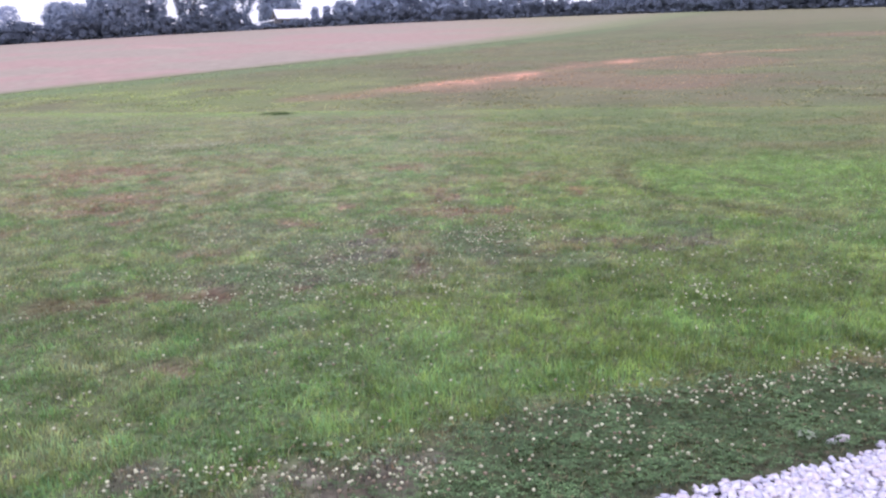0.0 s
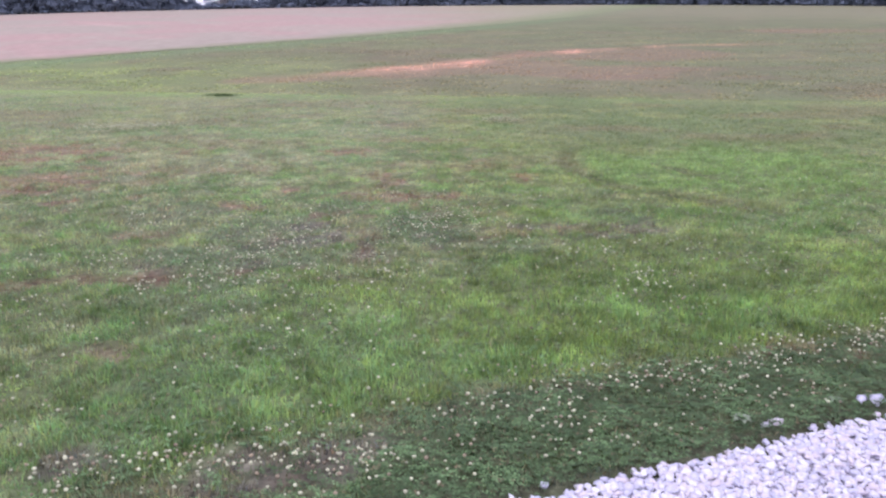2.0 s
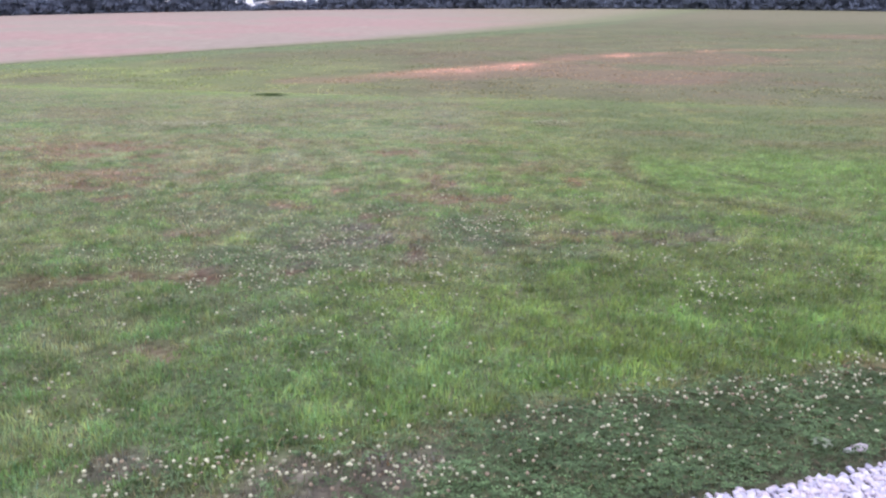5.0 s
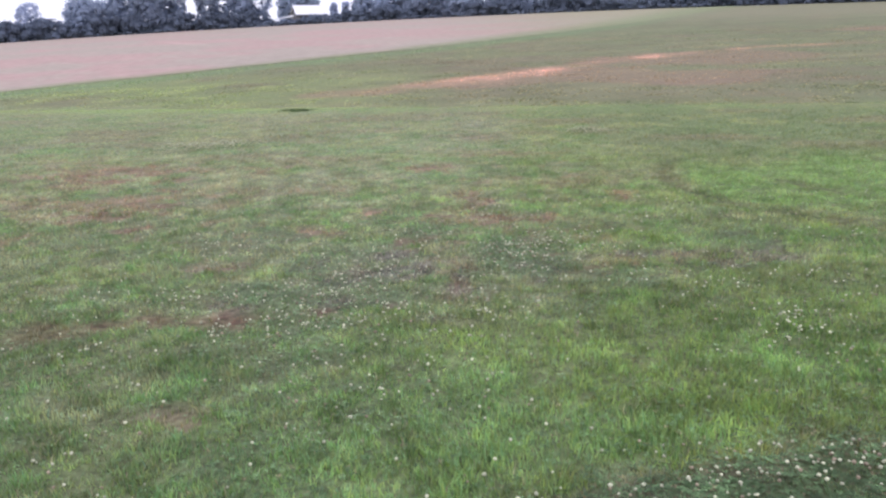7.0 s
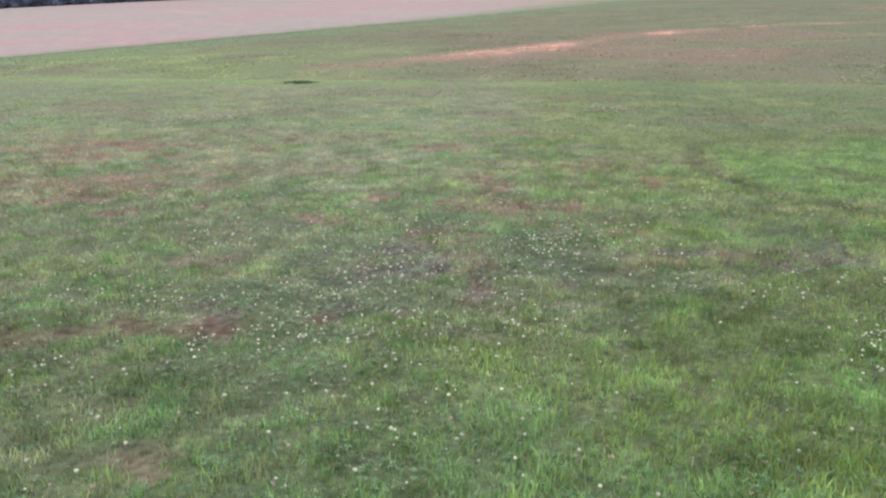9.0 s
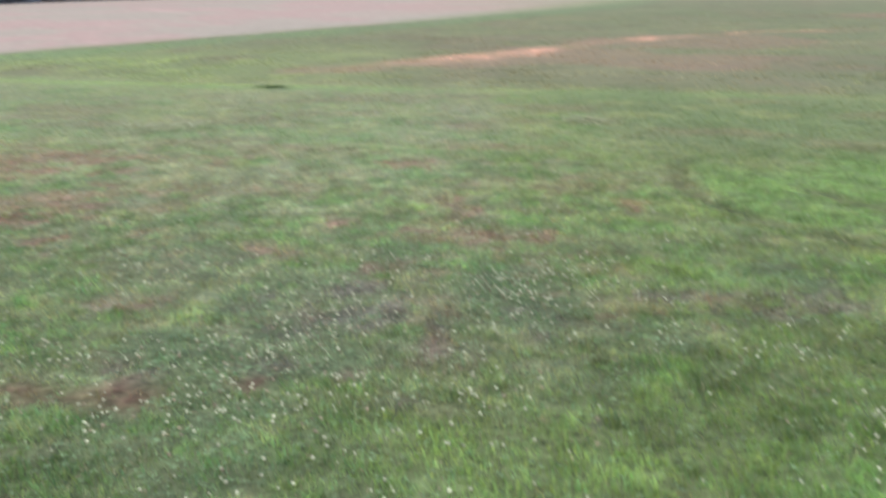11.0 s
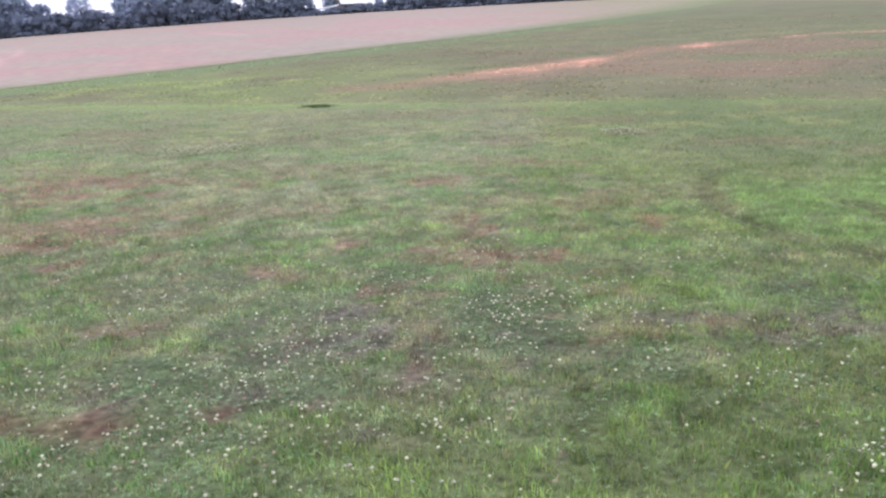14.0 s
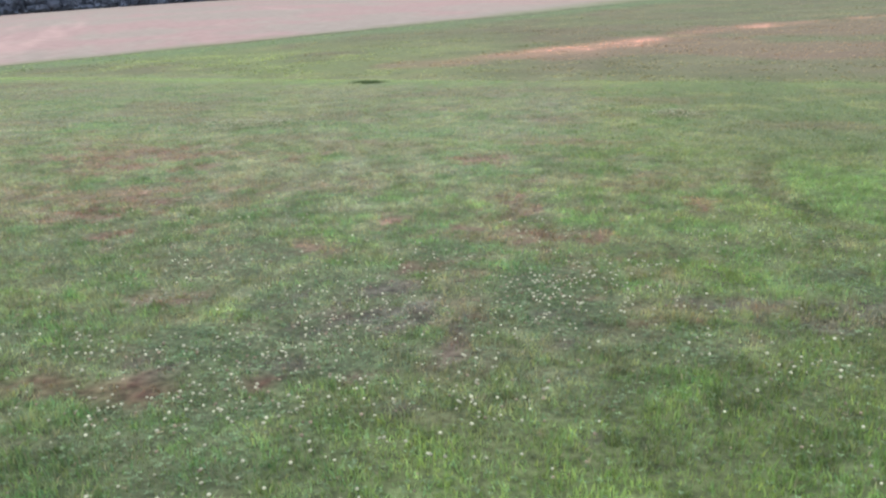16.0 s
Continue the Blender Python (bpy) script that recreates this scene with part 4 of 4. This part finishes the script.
def ball_quads():
    """A cube of 24 quads, rounded to a ball."""
    spot, quads = {}, []
    for axis in range(3):
        for side in (-1, 1):
            for i in (-1, 0):
                for j in (-1, 0):
                    ring = []
                    for a, b in ((i, j), (i + 1, j), (i + 1, j + 1), (i, j + 1)):
                        c = [0, 0, 0]
                        c[axis], c[(axis + 1) % 3], c[(axis + 2) % 3] = side, a, b
                        ring.append(spot.setdefault(tuple(c), len(spot)))
                    quads.append(ring if side > 0 else ring[::-1])
    v = np.array(list(spot), float)
    return v / np.linalg.norm(v, axis=1)[:, None], np.array(quads)


BALL_V, BALL_Q = ball_quads()


def leaf_cloud(clumps, per_area, leaf, r, core=0.0, full=1.0):
    """Leaf sprays near the skins of many small clumps, with denser twig masses inside."""
    vs = []
    for cx, cy, cz, rx, rz in clumps:
        n = max(12, int(per_area * rx * rz))
        d = r.standard_normal((n, 3))
        d /= np.linalg.norm(d, axis=1)[:, None]
        rad = r.uniform(0.5, 1.25, n) ** 0.6
        c = np.array((cx, cy, cz)) + d * rad[:, None] * np.array((rx, rx, rz))
        out = d + 0.75 * r.standard_normal((n, 3)) + np.array((0, 0, 0.25))
        a = np.cross(out, r.standard_normal((n, 3)))
        a /= np.linalg.norm(a, axis=1)[:, None]
        b = np.cross(out, a)
        b /= np.linalg.norm(b, axis=1)[:, None]
        s = leaf * r.uniform(0.5, 1.25, n)[:, None]
        vs.append(np.stack([c - a * s, c + b * s * 0.55, c + a * s, c - b * s * 0.55], 1).reshape(-1, 3))
    v = np.concatenate(vs)
    v[:, 2] = np.maximum(v[:, 2], 0.05)
    q = np.arange(len(v)).reshape(-1, 4)
    if core:
        c = np.array(clumps)
        c = c[c[:, 2] < np.quantile(c[:, 2], full)]
        inner = c[:, None, :3] + BALL_V[None] * (core * c[:, [3, 3, 4]])[:, None, :] * r.uniform(0.75, 1.15, (len(c), len(BALL_V), 1))
        q = np.concatenate([q, len(v) + (np.arange(len(c))[:, None, None] * len(BALL_V) + BALL_Q[None]).reshape(-1, 4)])
        v = np.concatenate([v, inner.reshape(-1, 3)])
    return v, q


def tree(x, top, width, style, depth=0.0):
    """style 0: dense to the ground; 1: spreading, open underneath; 2: slender and thin; 3: tall, vase-shaped on bare stems."""
    height = 0.89 * top
    r = np.random.default_rng(int(abs(x) * 37 + height * 101 + width * 7) + style)
    y = math.sqrt((TREE_R + 5 + depth) ** 2 - x * x)
    z = float(land(np.array([x]), np.array([y]))[0])
    root = new("tree")
    root.location = (x, y, z - 0.1)
    low = (0.04, 0.30, 0.18, 0.48)[style]
    vs, ts = [], []
    stems = (1, 2, 1, 3)[style] if width < 9 else 3
    clumps = []
    for _ in range(stems):
        bx, by = r.normal(0, 0.05 * width), r.normal(0, 0.3)
        p = Vector((bx, by, 0))
        rad = 0.022 * height + 0.05
        for k in range(4):
            q = p + Vector((r.normal(0, 0.05 * width), r.normal(0, 0.05 * width), height * 0.2))
            limb(vs, ts, p, q, rad, rad * 0.75)
            if k:
                for _ in range(2):
                    t = r.uniform(0, 6.283)
                    e = p + Vector((math.cos(t) * width * r.uniform(0.2, 0.42), math.sin(t) * width * 0.3, height * r.uniform(0.08, 0.2)))
                    limb(vs, ts, p, e, rad * 0.5, rad * 0.15, 5)
            p, rad = q, rad * 0.72
    count = (130, 110, 46, 64)[style]
    for i in range(count):
        hz = low + (0.97 - low) * (i + r.random()) / count
        if style == 0:
            reach = 0.49 * math.sqrt(max(0.08, 1 - ((hz - 0.48) / 0.54) ** 2))
        elif style == 1:
            reach = 0.50 * math.sqrt(max(0.06, 1 - ((hz - 0.66) / 0.40) ** 2))
        elif style == 3:
            reach = 0.15 + 0.36 * math.sqrt(max(0.02, 1 - ((hz - 0.78) / 0.32) ** 2))
        else:
            reach = 0.42 * (1.05 - 0.5 * hz)
        t, d = i * 2.4 + r.normal(0, 0.3), math.sqrt((i * 0.618) % 1.0) * reach * width
        size = min(max(width * (0.105, 0.078, 0.10, 0.072)[style] * r.uniform(0.5, 1.5), 0.28), 1.3)
        d = max(0.0, min(d * r.uniform(0.85, 1.12), width / 2 - size * 0.5))
        clumps.append([d * math.cos(t), d * math.sin(t), min(hz * height, height - size * 0.7), size, size * r.uniform(0.65, 1.0)])
    shift = sum(c[0] for c in clumps) / count
    for c in clumps:
        c[0] -= shift
    v, q = leaf_cloud(clumps, (56, 50, 46, 62)[style], 0.36, r, (0.62, 0.55, 0.0, 0.0)[style], 0.72)
    me = solid("trunk", [tuple(c) for c in vs], ts, M_BARK, None, True)
    trunk = new("trunk", me)
    trunk.parent = root
    crown = new("crown", solid("crown", v, q, M_HAZED_LEAF_DARK if x > 68 else (M_HAZED_LEAF, M_HAZED_LEAF, M_HAZED_LEAF_PALE, M_HAZED_LEAF_PALE)[style]))
    crown.parent = root
    look_of = ("dense dark green tree leafy to the ground", "spreading dark tree with gaps under its crown beside the field", "slender thin-leaved tree with a see-through crown", "tall open tree with a wide crown on bare stems")[style]
    return tagged(root, look_of, "tree", "trees along the field")


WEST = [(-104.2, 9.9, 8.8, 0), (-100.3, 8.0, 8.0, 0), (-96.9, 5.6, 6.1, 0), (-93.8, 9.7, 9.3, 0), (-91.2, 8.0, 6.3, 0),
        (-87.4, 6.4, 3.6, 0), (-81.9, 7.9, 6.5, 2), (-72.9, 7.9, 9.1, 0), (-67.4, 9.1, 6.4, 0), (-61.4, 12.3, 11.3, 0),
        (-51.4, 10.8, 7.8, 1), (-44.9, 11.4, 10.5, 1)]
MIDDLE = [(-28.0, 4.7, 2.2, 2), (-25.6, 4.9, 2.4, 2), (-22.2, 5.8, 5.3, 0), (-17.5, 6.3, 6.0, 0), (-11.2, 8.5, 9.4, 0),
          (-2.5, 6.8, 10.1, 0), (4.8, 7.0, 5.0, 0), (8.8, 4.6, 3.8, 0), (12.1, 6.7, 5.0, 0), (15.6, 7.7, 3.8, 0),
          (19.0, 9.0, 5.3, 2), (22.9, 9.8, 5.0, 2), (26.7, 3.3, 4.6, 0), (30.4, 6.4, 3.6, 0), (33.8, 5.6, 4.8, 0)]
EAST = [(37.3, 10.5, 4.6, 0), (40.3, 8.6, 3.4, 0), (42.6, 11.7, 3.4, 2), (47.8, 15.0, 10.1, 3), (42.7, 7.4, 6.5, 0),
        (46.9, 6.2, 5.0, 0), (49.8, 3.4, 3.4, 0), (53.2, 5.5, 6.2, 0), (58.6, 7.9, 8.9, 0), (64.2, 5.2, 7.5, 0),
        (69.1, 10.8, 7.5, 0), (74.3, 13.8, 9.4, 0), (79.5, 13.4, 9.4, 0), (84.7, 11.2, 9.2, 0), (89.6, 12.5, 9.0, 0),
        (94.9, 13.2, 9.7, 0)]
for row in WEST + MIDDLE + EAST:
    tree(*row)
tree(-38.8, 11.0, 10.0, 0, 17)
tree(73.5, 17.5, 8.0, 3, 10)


def shrub(x, height, width, depth):
    r = np.random.default_rng(int(abs(x) * 91 + height * 55) + 3)
    y = math.sqrt((TREE_R + depth) ** 2 - x * x)
    z = float(land(np.array([x]), np.array([y]))[0])
    root = new("shrub")
    root.location = (x, y, z - 0.05)
    for _ in range(3):
        vs, ts = [], []
        limb(vs, ts, (r.normal(0, 0.1), r.normal(0, 0.1), 0), (r.normal(0, width * 0.2), r.normal(0, 0.4), height * 0.7), 0.06, 0.02, 5)
        stem = new("stem", solid("stem", [tuple(c) for c in vs], ts, M_BARK, None, True))
        stem.parent = root
    clumps = [(r.uniform(-0.45, 0.45) * width, r.uniform(-0.3, 0.3) * width, height * r.uniform(0.1, 0.78), width * r.uniform(0.13, 0.22), height * r.uniform(0.15, 0.24))
              for _ in range(16)]
    v, q = leaf_cloud(clumps, 74, 0.32, r, 0.72)
    leaves = new("foliage", solid("foliage", v, q, M_HAZED_LEAF_DARK))
    leaves.parent = root
    return tagged(root, "dark leafy shrub at the foot of the trees", "shrub", "shrubs along the field")


x = -106.0
while x < 108:
    wide = rng.uniform(3.4, 5.6)
    open_spot = -42 < x < -24
    tall = rng.uniform(1.0, 1.35) if -42 < x < -34 else rng.uniform(1.8, 2.2) if open_spot else rng.uniform(3.2, 4.8) if x < -42 else rng.uniform(2.4, 3.9)
    shrub(x, tall, wide, rng.uniform(0.5, 3.0))
    x += wide * 0.5


# undergrowth that closes the foot of the wood
r = np.random.default_rng(5)
bushes = []
for x in np.arange(-108, 110, 0.8):
    for back in (1.2, 8.0, 11.0):
        y = math.sqrt((TREE_R + back) ** 2 - x * x)
        top = r.uniform(0.6, 1.1) if back < 2 else 0.9 if -41 < x < -28 else r.uniform(1.6, 2.6)
        bushes.append((x + r.normal(0, 0.3), y + r.normal(0, 0.5), float(land(np.array([x]), np.array([y]))[0]) + top * 0.45, r.uniform(0.8, 1.2), top * 0.5))
v, q = leaf_cloud(bushes, 34, 0.40, r, 0.72)
under = new("undergrowth", solid("undergrowth", v, q, M_HAZED_LEAF_DARK))
tagged(under, "dark tangled undergrowth along the foot of the wood", "undergrowth", kind="stuff")


# ---- house among the trees ----
def house(x, depth):
    y = math.sqrt((TREE_R + depth) ** 2 - x * x)
    z = float(land(np.array([x]), np.array([y]))[0])
    root = new("house")
    root.matrix_world = pose(x, y, z - 0.2, 0, 0, 24)
    w, d, hgt, rise = 5.8, 5.6, 2.6, 1.8
    bm = bmesh.new()
    pts = [bm.verts.new(p) for p in ((-w / 2, -d / 2, 0), (w / 2, -d / 2, 0), (w / 2, d / 2, 0), (-w / 2, d / 2, 0), (-w / 2, -d / 2, hgt),
                                     (w / 2, -d / 2, hgt), (w / 2, d / 2, hgt), (-w / 2, d / 2, hgt), (-w / 2, 0, hgt + rise), (w / 2, 0, hgt + rise))]
    for f in ((0, 1, 5, 4), (1, 2, 6, 9, 5), (2, 3, 7, 6), (3, 0, 4, 8, 7), (3, 2, 1, 0)):
        bm.faces.new([pts[i] for i in f])
    part("wall", bm, M_SIDING, root)
    slope = math.atan2(rise, d / 2)
    run = math.hypot(rise, d / 2) + 0.5
    for side in (-1, 1):
        mid = Vector((0, side * (d / 4 + 0.1), hgt + rise / 2 + 0.02))
        turn = Matrix.Rotation(-side * slope, 4, "X")
        roof = part("roof", boxed((w + 0.7, run, 0.1), mid, 0.02, turn), M_ROOF, root, "white sheet-metal roof slope")
        for k in range(7):
            rib = turn @ Vector(((k - 3) * 0.9, 0, 0.07))
            part("rib", boxed((0.06, run, 0.05), mid + rib, 0.0, turn), M_ROOF, roof)
    shed_turn = Matrix.Rotation(radians(-24), 4, "Z") @ Matrix.Rotation(radians(-8), 4, "Y") @ Matrix.Rotation(radians(9), 4, "X")
    part("lean_to_roof", boxed((4.0, 2.6, 0.09), (-5.7, -2.4, 1.95), 0.02, shed_turn), M_ROOF, root, "low white lean-to roof")
    for px, py, ph in ((-7.5, -2.4, 1.62), (-6.6, -4.0, 1.42), (-4.0, -1.0, 2.12), (-3.9, -3.0, 2.0)):
        part("lean_to_post", boxed((0.14, 0.14, ph), (px, py, ph / 2), 0.01), M_TRIM, root)
    for px in (0.2, 1.9):
        win = part("window", boxed((1.1, 0.08, 1.3), (px, -d / 2 - 0.03, 1.7), 0.01), M_TRIM, root)
        part("pane", boxed((0.9, 0.05, 1.1), (px, -d / 2 - 0.06, 1.7)), M_GLASS, win)
    door = part("door", boxed((1.0, 0.08, 2.05), (-1.8, -d / 2 - 0.03, 1.05), 0.01), M_GLASS, root, "dark doorway under the porch")
    return tagged(root, "small grey house with a white metal roof among trees", "house")


house(-34.6, 13)


# ---- single stones of the drive ----
STONE_MESH = [solid("stone", s, ICO_F, M_STONE) for s in STONE_SHAPES]
for i in range(300):
    x = rng.uniform(0.0, 2.3)
    d = -abs(rng.normal(0.0, 0.22)) + (0.06 if i % 12 == 0 else -0.005)
    y = 1.94 + 0.365 * x + d * 1.063
    s = rng.uniform(0.008, 0.019)
    ob = new("stone", STONE_MESH[i % 10])
    ob.parent = gravel_drive
    ob.matrix_basis = pose(x, y, float(drive_top(np.array([x]), np.array([y]))[0]) + s * 0.75, rng.uniform(-25, 25), rng.uniform(-25, 25), rng.uniform(0, 360)) @ Matrix.Diagonal((s, s, s, 1))

for x, y, size in ((2.03, 2.80, 0.031), (1.98, 2.83, 0.022), (1.50, 2.62, 0.025), (1.46, 2.61, 0.017)):
    ob = new("stone", STONE_MESH[3])
    ob.parent = gravel_drive
    ob.matrix_basis = pose(x, y, float(land(np.array([x]), np.array([y]))[0]) + 0.012 + size * 0.75, 0, 10, 40 + 90 * x) @ Matrix.Diagonal((size, size, size, 1))


# ---- broad-leaved weed at the gravel's edge ----
def weed(x, y, spread):
    r = np.random.default_rng(int(x * 1000))
    root = new("weed")
    root.location = (x, y, float(land(np.array([x]), np.array([y]))[0]))
    for k in range(7):
        a = k * 0.898 + r.normal(0, 0.15)
        bm = bmesh.new()
        line = []
        for i in range(6):
            t = i / 5
            wid = spread * 0.28 * math.sin(math.pi * (0.12 + 0.83 * t)) ** 0.8
            c = Vector((math.cos(a), math.sin(a), 0)) * spread * t
            c.z = spread * (0.55 * math.sin(2.2 * t)) + 0.004
            side = Vector((-math.sin(a), math.cos(a), 0)) * wid
            line.append([bm.verts.new(c - side + Vector((0, 0, wid * 0.3))), bm.verts.new(c), bm.verts.new(c + side + Vector((0, 0, wid * 0.3)))])
        for p, q in zip(line, line[1:]):
            for j in (0, 1):
                bm.faces.new((p[j], p[j + 1], q[j + 1], q[j]))
        part("leaf", bm, M_WEED, root)
    return tagged(root, "small pale broad-leaved weed beside the gravel", "weed")


weed(1.39, 2.67, 0.045)
weed(1.88, 2.85, 0.035)
